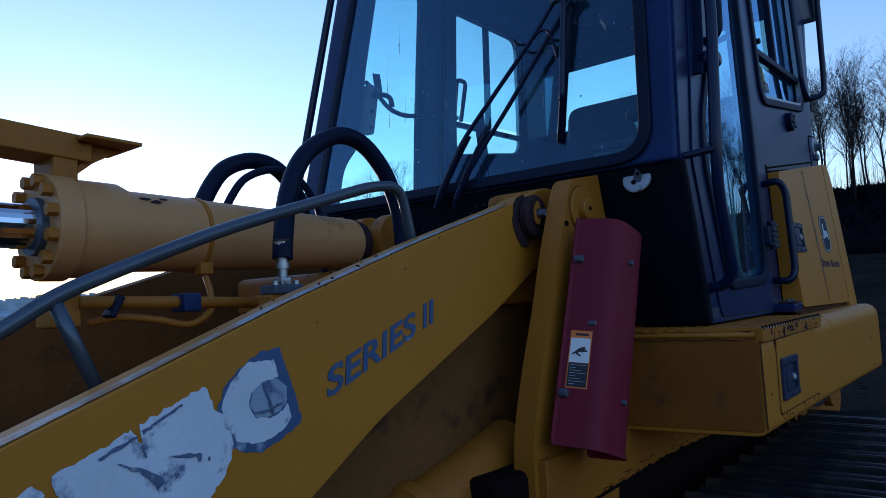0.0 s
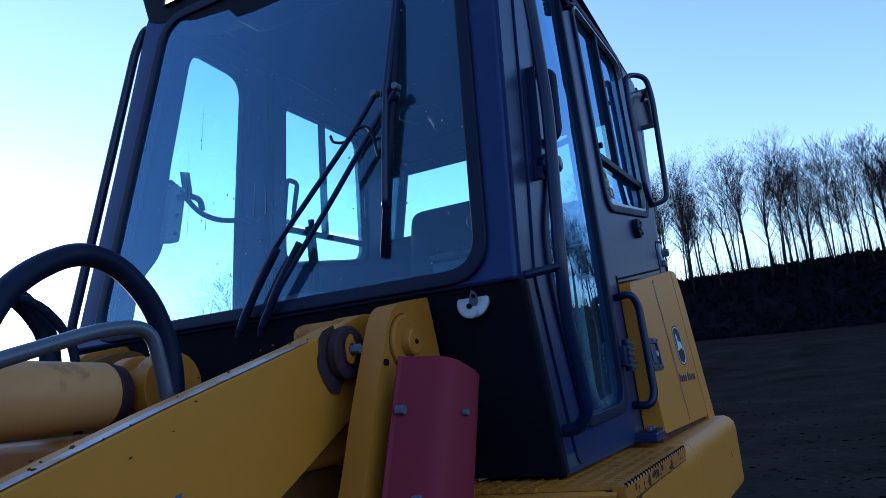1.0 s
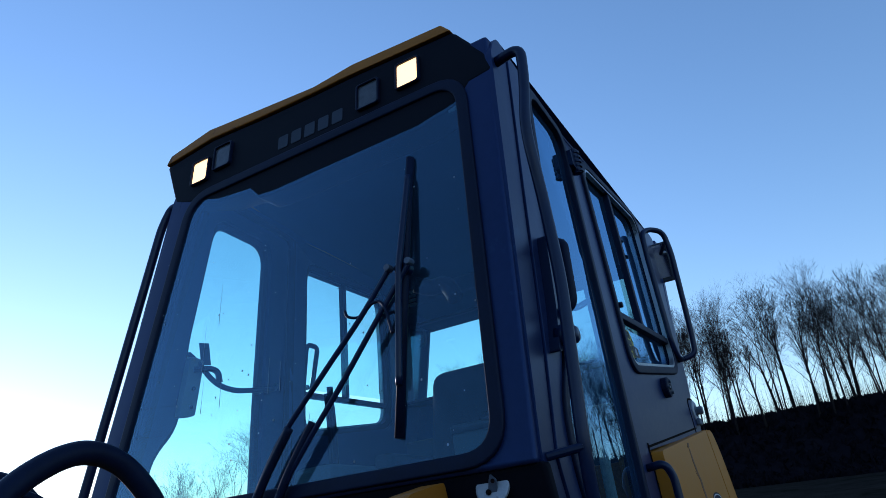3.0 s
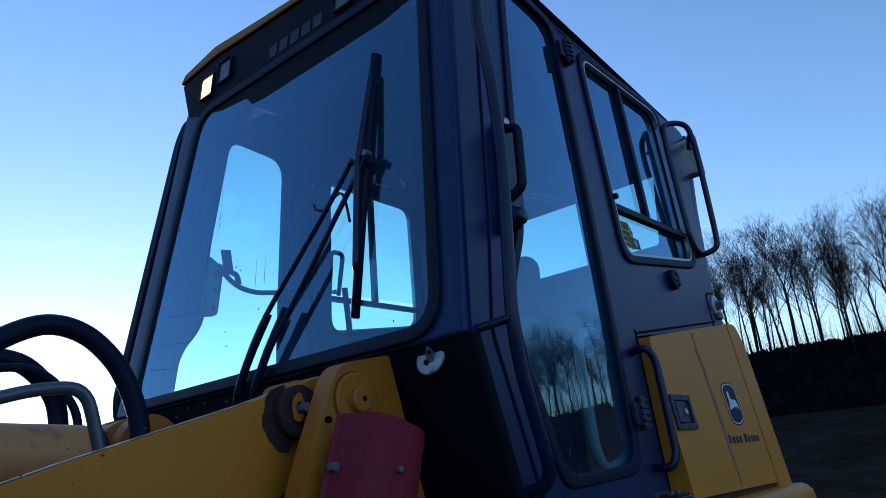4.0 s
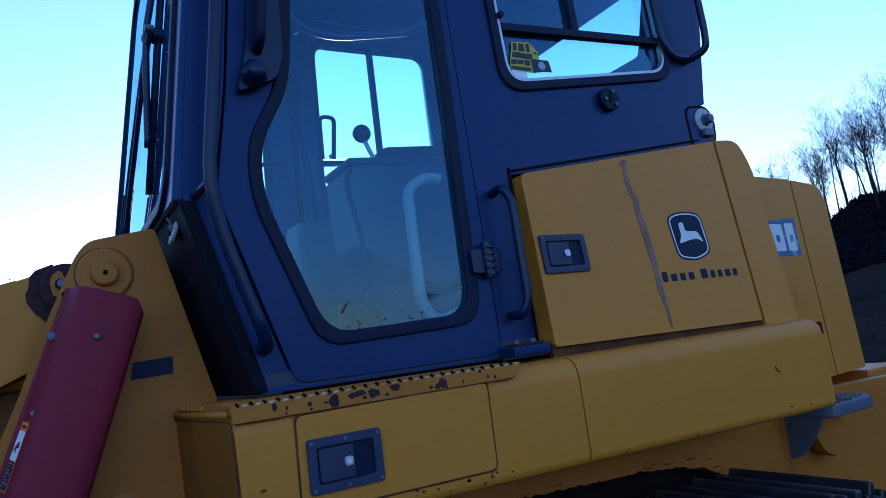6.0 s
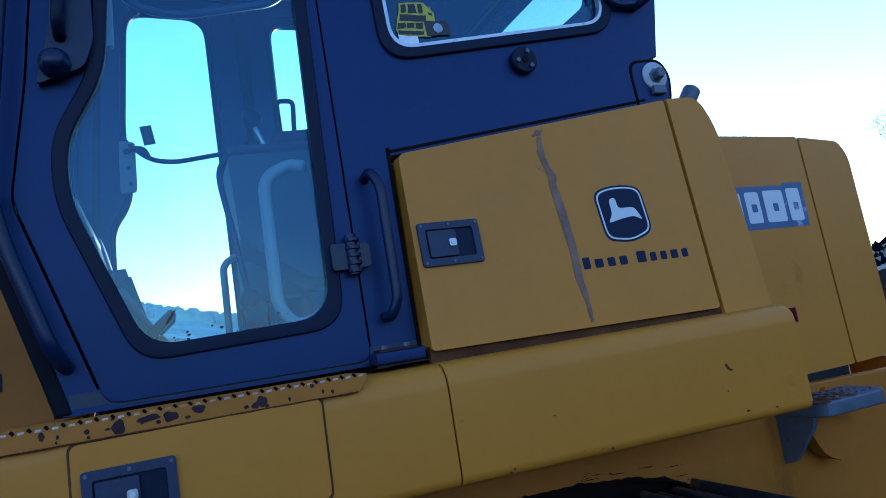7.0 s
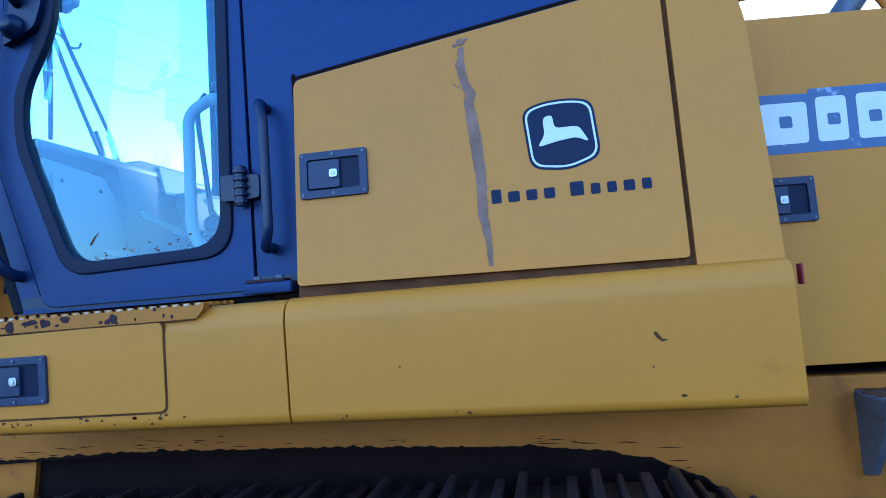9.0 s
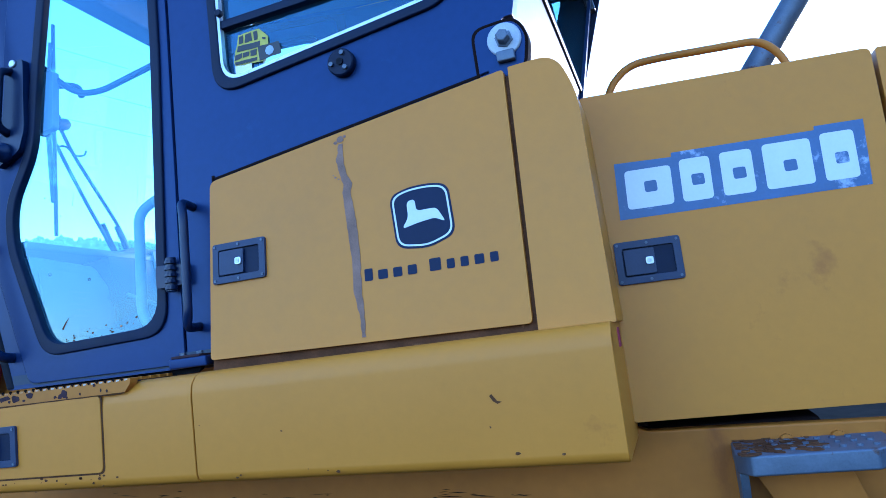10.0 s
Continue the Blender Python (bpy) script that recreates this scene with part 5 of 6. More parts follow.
for x, z in ((-3.775, 1.053), (-2.650, 1.436), (-2.470, 1.496), (-2.176, 1.595), (-1.766, 1.719), (-1.336, 1.838)):
    row = [wear.verts.new((x, arm_side(x, z)[1] + w, z + 0.0025)) for w in (0.004, 0.018, 0.032)]
    if prev:
        for k in range(2):
            wear.faces.new((prev[k], prev[k + 1], row[k + 1], row[k]))
    prev = row
part("arm_top_wear", wear, WORN, la, "bare worn top edge")
part("far_lift_arm", sheet(lambda x, z, out=0.0: (x, 2 * MID - arm_side(x, z)[1] + 0.075 - out, z), rounded(arm, 0.05, 4), (), 0.075), SHADE_GRIME, loader, "opposite grimy lift arm, shade put into its colour", bevel=0.006)
part("far_tower", sheet(plane_y(2 * MID - 0.325), rounded(tower, 0.02, 3), (), 0.05), YELLOW_WORN, loader, bevel=0.008)
part("cross_tube", rod((-2.55, 0.46, 1.25), (-2.55, 2 * MID - 0.46, 1.25), 0.13, 28), SHADE_GRIME, loader, "cross tube between the arms, painted dark for shade", bevel=0.004)
m = Matrix(((0.9421, 0.1000, 0.0995, -2.0924), (0.0942, 0.0100, -0.9950, 0.3673), (0.3219, 0.9900, 0, 1.4153), (0, 0, 0, 1)))
for text, start, length in (("SERIES", 0.0, 0.3036), ("II", 0.3358, 0.0423)):
    words("arm_lettering", text, 0.0764, m @ Matrix.Translation((start, 0, 0)), BLUE, la, length, bold=0.0016)["label"] = "dark blue lettering"

blue = [(-2.268, 1.504), (-2.246, 1.515), (-2.206, 1.518), (-2.192, 1.486), (-2.174, 1.438), (-2.158, 1.391), (-2.166, 1.380), (-2.214, 1.362), (-2.253, 1.350), (-2.289, 1.358), (-2.309, 1.368), (-2.327, 1.406), (-2.338, 1.430), (-2.325, 1.464), (-2.295, 1.490)]
part("arm_decal", sheet(arm_side, ragged_edge(blue, 0.004, 1, 0.006), (), 0.001, 0.0012), BLUE, la, "scuffed blue and white model decal")
white = [(-2.277, 1.499), (-2.221, 1.499), (-2.214, 1.484), (-2.212, 1.468), (-2.248, 1.465), (-2.270, 1.450), (-2.277, 1.430), (-2.262, 1.408), (-2.231, 1.402), (-2.202, 1.412), (-2.191, 1.422), (-2.183, 1.396), (-2.197, 1.383), (-2.227, 1.369), (-2.264, 1.367), (-2.302, 1.378), (-2.321, 1.409), (-2.331, 1.433), (-2.317, 1.467), (-2.294, 1.487)]
part("decal_ring", sheet(arm_side, ragged_edge(white, 0.004, 2, 0.006), (), 0.001, 0.0022), WORNWHITE, la, "scuffed white ring")
core = [(-2.245, 1.466), (-2.216, 1.468), (-2.191, 1.451), (-2.195, 1.422), (-2.208, 1.412), (-2.231, 1.405), (-2.259, 1.408), (-2.274, 1.429), (-2.268, 1.449)]
part("decal_core", sheet(arm_side, ragged_edge(core, 0.003, 9, 0.006), (), 0.001, 0.002), FADED, la, "rubbed blue-grey core")
for seed, poly in ((3, [(-2.470, 1.433), (-2.360, 1.473), (-2.353, 1.461), (-2.345, 1.434), (-2.321, 1.418), (-2.308, 1.376), (-2.321, 1.338), (-2.355, 1.302), (-2.399, 1.268), (-2.561, 1.317), (-2.583, 1.362), (-2.591, 1.390), (-2.549, 1.404), (-2.481, 1.429), (-2.475, 1.412), (-2.466, 1.406)]), (4, [(-2.643, 1.371), (-2.614, 1.385), (-2.603, 1.378), (-2.597, 1.341), (-2.630, 1.337)])):
    part("decal_patch", sheet(arm_side, ragged_edge(poly, 0.005, seed, 0.006), (), 0.001, 0.0018), WORNWHITE, la, "worn white decal patch")
for seed, poly in enumerate((
        [(-2.531, 1.399), (-2.505, 1.410), (-2.474, 1.419), (-2.473, 1.416), (-2.503, 1.405), (-2.528, 1.396)],
        [(-2.505, 1.388), (-2.471, 1.375), (-2.436, 1.353), (-2.433, 1.345), (-2.446, 1.338), (-2.451, 1.350), (-2.472, 1.368), (-2.503, 1.385)],
        [(-2.420, 1.380), (-2.387, 1.378), (-2.370, 1.373), (-2.369, 1.362), (-2.375, 1.363), (-2.379, 1.371), (-2.418, 1.376)],
        [(-2.467, 1.424), (-2.433, 1.439), (-2.402, 1.453), (-2.401, 1.449), (-2.434, 1.434), (-2.465, 1.419)],
        [(-2.417, 1.353), (-2.410, 1.355), (-2.408, 1.351), (-2.415, 1.347)],
        [(-2.360, 1.366), (-2.354, 1.366), (-2.354, 1.361), (-2.359, 1.361)],
        [(-2.245, 1.465), (-2.227, 1.427), (-2.222, 1.405), (-2.228, 1.406), (-2.234, 1.425), (-2.248, 1.463)],
        [(-2.268, 1.418), (-2.231, 1.419), (-2.201, 1.428), (-2.199, 1.424), (-2.230, 1.413), (-2.265, 1.413)],
        [(-2.466, 1.406), (-2.461, 1.387), (-2.464, 1.386), (-2.469, 1.406)])):
    part("scuff", sheet(arm_side, ragged_edge(poly, 0.003, 20 + seed, 0.005), (), 0.0006, 0.0034), SCUFF, la, "dark scuff across the decal")
flakes = bmesh.new()
fr = random.Random(31)
for k in range(46):
    f = fr.random()
    x = -2.594 + 1.268 * f
    z = 1.509 + 0.363 * f - abs(fr.gauss(0.012, 0.008)) - (0.25 * fr.random() if k % 9 == 0 else 0)
    r = fr.uniform(0.001, 0.0035)
    sheet(arm_side, [(x + r * fr.uniform(0.7, 2.2) * math.cos(a), z + r * fr.uniform(0.5, 1.0) * math.sin(a)) for a in (0, 1, 2, 3, 4, 5)], (), 0.0006, 0.0012, flakes)
tagged(part("arm_chips", flakes, BROWN, la, "small rusty paint chips along the arm"), kind="stuff")

# red shield: a bent channel that leans along the tower
ax, ay = Vector((-0.352, 0, -0.936)), Vector((0.936, 0, -0.352))
S0 = Vector((-1.243, 0, 1.798))
sec = [(0.014, 0.29), (0.023, 0.285), (0.041, 0.21), (0.054, 0.187), (0.08, 0.174), (0.15, 0.167), (0.178, 0.170), (0.193, 0.179), (0.200, 0.20), (0.204, 0.285)]
notch = [0, 0, 0, 0, 0, 0, 0.002, 0.022, 0.026, 0.03]


def shield_at(s, u, y):
    """A point of the shield, which widens downwards."""
    return S0 + ax * s + ay * u * (0.97 + 0.12 * s) + Vector((0, y, 0))


bm = bmesh.new()
rings = []
for s in (0.0, 0.3, 0.6, 0.615):
    out = 0.006 if s > 0.61 else 0.0
    ring = [bm.verts.new(shield_at(s + (cut_s if s == 0 else 0), u, y - out)) for (u, y), cut_s in zip(sec, notch)]
    for (u, y), cut_s in reversed(list(zip(sec, notch))):
        uu = 0.109 + (u - 0.109) * 0.94
        ring.append(bm.verts.new(shield_at(s + (cut_s if s == 0 else 0), uu, y + 0.006 - out)))
    rings.append(ring)
for ra, rb in zip(rings, rings[1:]):
    for i in range(len(ra)):
        bm.faces.new((ra[i - 1], ra[i], rb[i], rb[i - 1]))
bm.faces.new(rings[0])
bm.faces.new(rings[-1][::-1])
sh = part("hose_shield", bm, RED, loader, "faded red bent steel hose shield", bevel=0.002)


for s, u, y in ((0.122, 0.021, 0.272), (0.485, 0.022, 0.272), (0.108, 0.112, 0.169), (0.479, 0.135, 0.168), (0.298, 0.040, 0.222)):
    p = shield_at(s, u, y)
    part("shield_bolt", rod(p + Vector((0, 0.012, 0)), p + Vector((0, -0.010, 0)), 0.011 if u < 0.03 else 0.0075, 6), HINGE, sh, "dull hex bolt", bevel=0.0015)


def sticker(name, shape, mat, lift):
    """A thin printed patch on the shield's slanting face: shape lists (along, across)."""
    n = Vector((-0.966 * 0.936, -0.258, 0.966 * 0.352)).normalized()
    bm = bmesh.new()
    q = []
    for s, w in shape:
        f = (w - 0.012) / 0.038
        q.append(bm.verts.new(shield_at(s, 0.025 + 0.016 * f, 0.279 - 0.067 * f) + n * lift))
    bm.faces.new(q)
    r = bmesh.ops.extrude_face_region(bm, geom=bm.faces[:])
    bmesh.ops.translate(bm, verts=[v for v in r["geom"] if isinstance(v, bmesh.types.BMVert)], vec=n * 0.0005)
    return part(name, bm, mat, sh)


def strip(s0, s1, w0, w1):
    return [(s0, w0), (s0, w1), (s1, w1), (s1, w0)]


sticker("warning_label", strip(0.320, 0.470, 0.015, 0.046), ORANGE, 0.0006)["label"] = "white and orange warning label"
sticker("label_field", strip(0.340, 0.404, 0.0165, 0.0445), PAPER, 0.0014)
sticker("header_bar", strip(0.327, 0.333, 0.022, 0.041), INK, 0.0014)
sticker("label_text", strip(0.405, 0.467, 0.0165, 0.0445), INK, 0.0014)
for k in range(8):
    sticker("text_line", strip(0.410 + k * 0.007, 0.4112 + k * 0.007, 0.019, 0.042 - 0.007 * (k * 5 % 3)), FADED, 0.0020)
for shape in ([(0.385, 0.019), (0.380, 0.021), (0.366, 0.030), (0.362, 0.037), (0.368, 0.039), (0.376, 0.031)], [(0.372, 0.031), (0.370, 0.040), (0.374, 0.042), (0.378, 0.032)], [(0.377, 0.027), (0.386, 0.033), (0.389, 0.032), (0.381, 0.025)]):
    sticker("pictogram_bar", shape, INK, 0.0020)

# ---- tilt cylinder with rod, flange bolts, hoses and pipes ----
A0, A1 = Vector((-2.372, 0.92, 1.777)), Vector((-1.40, 0.92, 1.768))
cd = (A1 - A0).normalized()
cyl = part("tilt_cylinder", lathe(A0, cd, [(0, 0.113), (0.05, 0.113), (0.051, 0.106), (0.15, 0.105), (0.18, 0.092), (0.35, 0.089), (0.40, 0.087), (0.416, 0.086), (0.872, 0.073), (0.92, 0.050)], 40), DUSTY, loader, "dusty faded yellow tilt cylinder", smooth=False, bevel=0.003)
def on_cylinder(x, a, out=0.0):
    """A point on the cylinder's skin: x along it, a the angle up from its near side."""
    r = 0.0905 + out
    return (x, 0.92 - r * math.cos(a), A0.z + r * math.sin(a))


scrapes = bmesh.new()
for k, (x, a, rx, ra) in enumerate(((-2.173, 0.80, 0.014, 0.05), (-2.148, 0.72, 0.010, 0.06), (-2.128, 0.84, 0.010, 0.04), (-2.158, 0.70, 0.006, 0.03))):
    ring = [(x + rx * math.cos(q) * (1 + 0.5 * noise.noise(Vector((math.cos(q), math.sin(q), k * 5)))), a + ra * math.sin(q)) for q in [i * math.tau / 14 for i in range(14)]]
    sheet(on_cylinder, ring, (), 0.0008, 0.0022, scrapes)
tagged(part("cylinder_scrapes", scrapes, RUSTED, cyl, "dark scrapes on the cylinder"), kind="stuff")
part("piston_rod", rod(A0 - cd * 1.3, A0 + cd * 0.02, 0.046, 28), CHROME, cyl, "polished chrome piston rod")
part("rod_seal", rod(A0 - cd * 0.014, A0, 0.060, 28), HINGE, cyl)
u = cd.orthogonal().normalized()
w = cd.cross(u)
for k in range(12):
    a = k * math.tau / 12
    p = A0 + (u * math.cos(a) + w * math.sin(a)) * 0.096
    part("flange_bolt", rod(p - cd * 0.020, p + cd * 0.012, 0.0135, 6), YELLOW_WORN, cyl)
# Dark ring stands in for the shadowed gap in front of the clevis.
part("gap_ring", lathe(A0 + cd * 0.872, cd, [(0, 0.070), (0.012, 0.072), (0.04, 0.066), (0.045, 0.058)], 32), RUSTED, cyl, "dark ring painted as the gap before the clevis")
part("rear_clevis", lathe((-1.36, 0.84, 1.775), (0, 1, 0), [(0, 0.085), (0.05, 0.085), (0.052, 0.06), (0.11, 0.06), (0.112, 0.085), (0.16, 0.085)], 24), YELLOW_WORN, cyl, bevel=0.003)
part("band_clamp", lathe(A0 + cd * 0.345, cd, [(0, 0.0895), (0.001, 0.0925), (0.011, 0.0925), (0.012, 0.0885)], 32), YELLOW_WORN, cyl)
part("clamp_block", box(A0 + cd * 0.351 + Vector((0, -0.05, -0.085)), (0.034, 0.03, 0.03)), YELLOW_WORN, cyl, bevel=0.004)
top = part("cylinder_bracket", box((-2.66, 0.92, 1.967), (0.76, 0.11, 0.055), (0, 4, 0)), YELLOW_WORN, loader, "yellow angle bracket above the cylinder", bevel=0.004)
part("bracket_lip", box((-2.255, 0.90, 1.958), (0.12, 0.16, 0.008), (0, 2, 0)), YELLOW_WORN, top, bevel=0.002)
part("bracket_gusset", sheet(plane_y(0.88), [(-2.285, 1.955), (-2.205, 1.955), (-2.275, 1.915), (-2.315, 1.882), (-2.30, 1.92)], (), 0.012), YELLOW_DEEP, top, bevel=0.002)
part("bracket_post", box((-2.335, 0.92, 1.895), (0.05, 0.1, 0.06)), YELLOW_WORN, top, bevel=0.004)
h1 = [(-1.921, 0.70, 1.70), (-1.912, 0.705, 1.76), (-1.875, 0.73, 1.86), (-1.815, 0.75, 1.955), (-1.735, 0.76, 2.018), (-1.655, 0.76, 2.047), (-1.575, 0.76, 2.03), (-1.505, 0.76, 1.972), (-1.462, 0.76, 1.90), (-1.437, 0.76, 1.82), (-1.43, 0.76, 1.70)]
part("hydraulic_hose", tube(smooth_line(h1), 0.024, 14), RUBBER, loader, "thick black looping hydraulic hose", smooth=True)
fit1 = part("hose_fitting", lathe((-1.921, 0.70, 1.655), (0, 0, 1), [(0, 0.011), (0.022, 0.011), (0.022, 0.0165), (0.036, 0.0165), (0.036, 0.013), (0.046, 0.013), (0.046, 0.019), (0.085, 0.0205), (0.090, 0.024)], 20), STEEL, loader, "zinc hose fitting", smooth=False)
part("hex_nut", lathe((-1.921, 0.70, 1.638), (0, 0, 1), [(0, 0.023), (0.018, 0.023)], 6), STEEL, fit1, bevel=0.002)
part("fitting_flange", box((-1.925, 0.70, 1.628), (0.085, 0.06, 0.022)), HINGE, fit1, bevel=0.004)
part("fitting_block", box((-1.93, 0.71, 1.598), (0.095, 0.07, 0.038)), YELLOW_WORN, fit1, bevel=0.005)
for q in (-0.03, 0.03):
    part("fitting_bolt", rod((-1.925 + q, 0.685, 1.638), (-1.925 + q, 0.685, 1.648), 0.008, 6), STEEL, fit1)
h2 = [(-1.86, 1.17, 1.78), (-1.835, 1.18, 1.875), (-1.785, 1.19, 1.962), (-1.725, 1.20, 2.02), (-1.635, 1.20, 2.052), (-1.545, 1.20, 2.04), (-1.475, 1.20, 1.98), (-1.44, 1.20, 1.90), (-1.43, 1.20, 1.72)]
part("hydraulic_hose", tube(smooth_line(h2), 0.026, 14), RUBBER, loader, "thick black looping hydraulic hose", smooth=True)
h3 = [(p[0] + 0.03, p[1] - 0.06, p[2] - 0.035) for p in h2]
part("thin_hose", tube(smooth_line(h3), 0.012, 10), RUBBER, loader, "thin black hose beside the thick one", smooth=True)
p1 = [(-2.95, 0.55, 1.36), (-2.568, 0.55, 1.572), (-2.488, 0.55, 1.624), (-2.346, 0.55, 1.681), (-2.174, 0.55, 1.745), (-1.94, 0.55, 1.815), (-1.76, 0.55, 1.868), (-1.665, 0.55, 1.875), (-1.640, 0.55, 1.79), (-1.61, 0.55, 1.66)]
pipe = part("steel_pipe", tube(fillet(p1, 0.07), 0.0132, 12), PIPE, loader, "bent bare steel hydraulic pipe", smooth=True)
part("pipe_strut", tube([(-2.49, 0.55, 1.61), (-2.458, 0.55, 1.54), (-2.40, 0.55, 1.41)], 0.012, 10), PIPE, pipe, smooth=True)
part("arm_pipe", tube([(-2.42, 0.62, 1.612), (-2.22, 0.62, 1.606), (-2.06, 0.62, 1.600)], 0.0115, 12), YELLOW_DEEP, loader, "yellow pipe run between the arms", smooth=True)
part("arm_pipe", tube(smooth_line([(-2.39, 0.66, 1.575), (-2.34, 0.64, 1.583), (-2.28, 0.62, 1.575), (-2.22, 0.61, 1.563), (-2.17, 0.62, 1.585), (-2.14, 0.66, 1.62), (-2.10, 0.74, 1.66)]), 0.007, 8), YELLOW_DEEP, loader, "thin bent yellow pipe under the cylinder", smooth=True)
part("pipe_clamp", box((-2.22, 0.62, 1.605), (0.038, 0.05, 0.036)), CAB, loader, "dark blue pipe clamp", bevel=0.004)
part("pipe_tie", box((-2.365, 0.615, 1.603), (0.012, 0.034, 0.042), (0, 28, 0)), RUBBER, loader, bevel=0.003)
part("pipe_block", box((-2.44, 0.66, 1.60), (0.05, 0.07, 0.06)), YELLOW_WORN, loader, "yellow pipe support block", bevel=0.005)
part("lower_link", lathe((-2.10, 0.50, 0.985), (0.97, 0, 0.235), [(0, 0.085), (0.36, 0.085), (0.361, 0.094), (0.40, 0.094), (0.401, 0.078), (0.80, 0.076)], 32), YELLOW_DEEP, loader, "grimy yellow lift cylinder", bevel=0.003)
part("front_deck", box((-1.30, MID, 1.62), (0.7, 0.8, 0.12)), YELLOW_DEEP, loader, "grimy yellow front deck under the cab", bevel=0.02)
part("front_hump", box((-1.105, 0.55, 1.868), (0.18, 0.15, 0.075), (0, -6, 0)), CASTING, loader, "worn yellow front casting", bevel=0.028, segs=4)

# ---- tracks ----
def loop_point(s, R=0.425, x0=-1.65, x1=0.80):
    """A point of the track's outline and its direction, s metres along it."""
    L = x1 - x0
    total = 2 * L + 2 * math.pi * R
    s %= total
    if s < L:
        return Vector((x0 + s, 0, 2 * R + 0.06)), Vector((1, 0, 0))
    s -= L
    if s < math.pi * R:
        a = s / R
        return Vector((x1 + R * math.sin(a), 0, R + 0.06 + R * math.cos(a))), Vector((math.cos(a), 0, -math.sin(a)))
    s -= math.pi * R
    if s < L:
        return Vector((x1 - s, 0, 0.06)), Vector((-1, 0, 0))
    a = (s - L) / R
    return Vector((x0 - R * math.sin(a), 0, R + 0.06 - R * math.cos(a))), Vector((-math.cos(a), 0, math.sin(a)))


LOOP = 2 * 2.45 + 2 * math.pi * 0.425
N_SHOE = 41
shoe_bm = bmesh.new()
for c, s in (((0, 0, 0), (0.165, 0.52, 0.02)), ((-0.06, 0, 0.026), (0.024, 0.52, 0.044)), ((0.065, 0, 0.02), (0.03, 0.52, 0.025)), ((0.0, 0, 0.018), (0.018, 0.52, 0.028))):
    box(c, s, bm=shoe_bm)
bmesh.ops.bevel(shoe_bm, geom=shoe_bm.edges[:], offset=0.005, segments=1, affect="EDGES")
bmesh.ops.recalc_face_normals(shoe_bm, faces=shoe_bm.faces[:])
shoe_me = bpy.data.meshes.new("track_shoe")
shoe_bm.to_mesh(shoe_me)
shoe_bm.free()
shoe_me.materials.append(MUD)
for ty in (-0.045, 2 * MID + 0.045):
    body = rod((-1.65, ty - 0.1, 0.5), (-1.65, ty + 0.1, 0.5), 0.38, 32)
    rod((0.80, ty - 0.1, 0.5), (0.80, ty + 0.1, 0.5), 0.38, 32, bm=body)
    box((-0.42, ty, 0.5), (2.45, 0.3, 0.42), bm=body)
    tr = part("track_frame", body, MUD, loader, "oily dark track frame with idler and sprocket", bevel=0.01)
    for k in range(N_SHOE):
        p, d = loop_point(k * LOOP / N_SHOE)
        up = Vector((0, 1, 0)).cross(-d) * 1.0
        up = Vector((0, 1, 0)).cross(d)
        ob = new("track_shoe", shoe_me)
        ob.parent = tr
        zax = d.cross(Vector((0, 1, 0)))
        rot = Matrix((d, Vector((0, 1, 0)), zax)).transposed().to_4x4()
        ob.matrix_basis = Matrix.Translation(p + Vector((0, ty, 0))) @ rot

# ---- ground: one sheet, rising to a bank with woods and to far hills ----
def rise(az):
    """How the land lies towards azimuth az (degrees from +x to +y): slope of the field and height of the bank."""
    a = (az + 180) % 360 - 180
    return wooded(az) * max(0.0, min(1.0, (a + 66) / 62))


def wooded(az):
    """One where the bank carries woods, nought elsewhere."""
    a = (az + 180) % 360 - 180
    return max(0.0, min(1.0, (38 - a) / 10)) * max(0.0, min(1.0, (a + 64) / 4))


def foot(az):
    """Distance of the bank's foot."""
    a = (az + 180) % 360 - 180
    return 84.0 + 4.0 * math.sin(radians(a * 5))


def crest(az):
    """Elevation, in degrees, of the far hills."""
    a = az % 360
    if a > 200:
        return 3.5
    if a < 96:
        return 1.2 + 5.9 * max(0.0, (a - 76) / 20)
    return 7.1 + 3.8 * max(0.0, 1 - abs(a - 136) / 40.0)


def land(r, az):
    w = rise(az)
    wob = noise.noise(Vector((math.cos(radians(az)) * r * 0.03, math.sin(radians(az)) * r * 0.03, 3)))
    near = max(0, r - 14)
    up = math.tan(radians(crest(az) * 0.72)) if 0 < az % 360 < 200 else 0.03
    field = min(near, 190) * (0.058 * w + up * (1 - w)) * min(1, near / 40)
    if r > foot(az):
        t = min(1, (r - foot(az)) / 9)
        field += w * 7.6 * t * t * (3 - 2 * t)
    far = max(0.0, min(1.0, (r - 200) / 350))
    hill = math.tan(radians(crest(az))) * 550 + 7 * noise.noise(Vector((az * 0.05, 0, 1)))
    field += (1 - w) * far * max(0, hill - field)
    return field + wob * 0.6 * min(1, r / 60)


radii = [0.0, 2, 4, 6, 8, 10, 13, 16, 20, 25, 30, 36, 42, 44, 46, 48, 51, 54, 58, 62, 66, 70, 74, 78, 81, 84, 86, 88, 90, 92, 94, 98, 105, 120, 150, 200, 280, 380, 500, 560, 700, 1000, 2000, 4000]
NAZ = 180
gv, gf = [(0.0, 0.0, 0.0)], []
for r in radii[1:]:
    for k in range(NAZ):
        az = k * 360 / NAZ
        gv.append((r * math.cos(radians(az)), r * math.sin(radians(az)), land(r, az)))
for k in range(NAZ):
    gf.append((0, 1 + k, 1 + (k + 1) % NAZ))
for i in range(len(radii) - 2):
    for k in range(NAZ):
        a, b = 1 + i * NAZ, 1 + (i + 1) * NAZ
        gf.append((a + k, b + k, b + (k + 1) % NAZ, a + (k + 1) % NAZ))
me = bpy.data.meshes.new("ground")
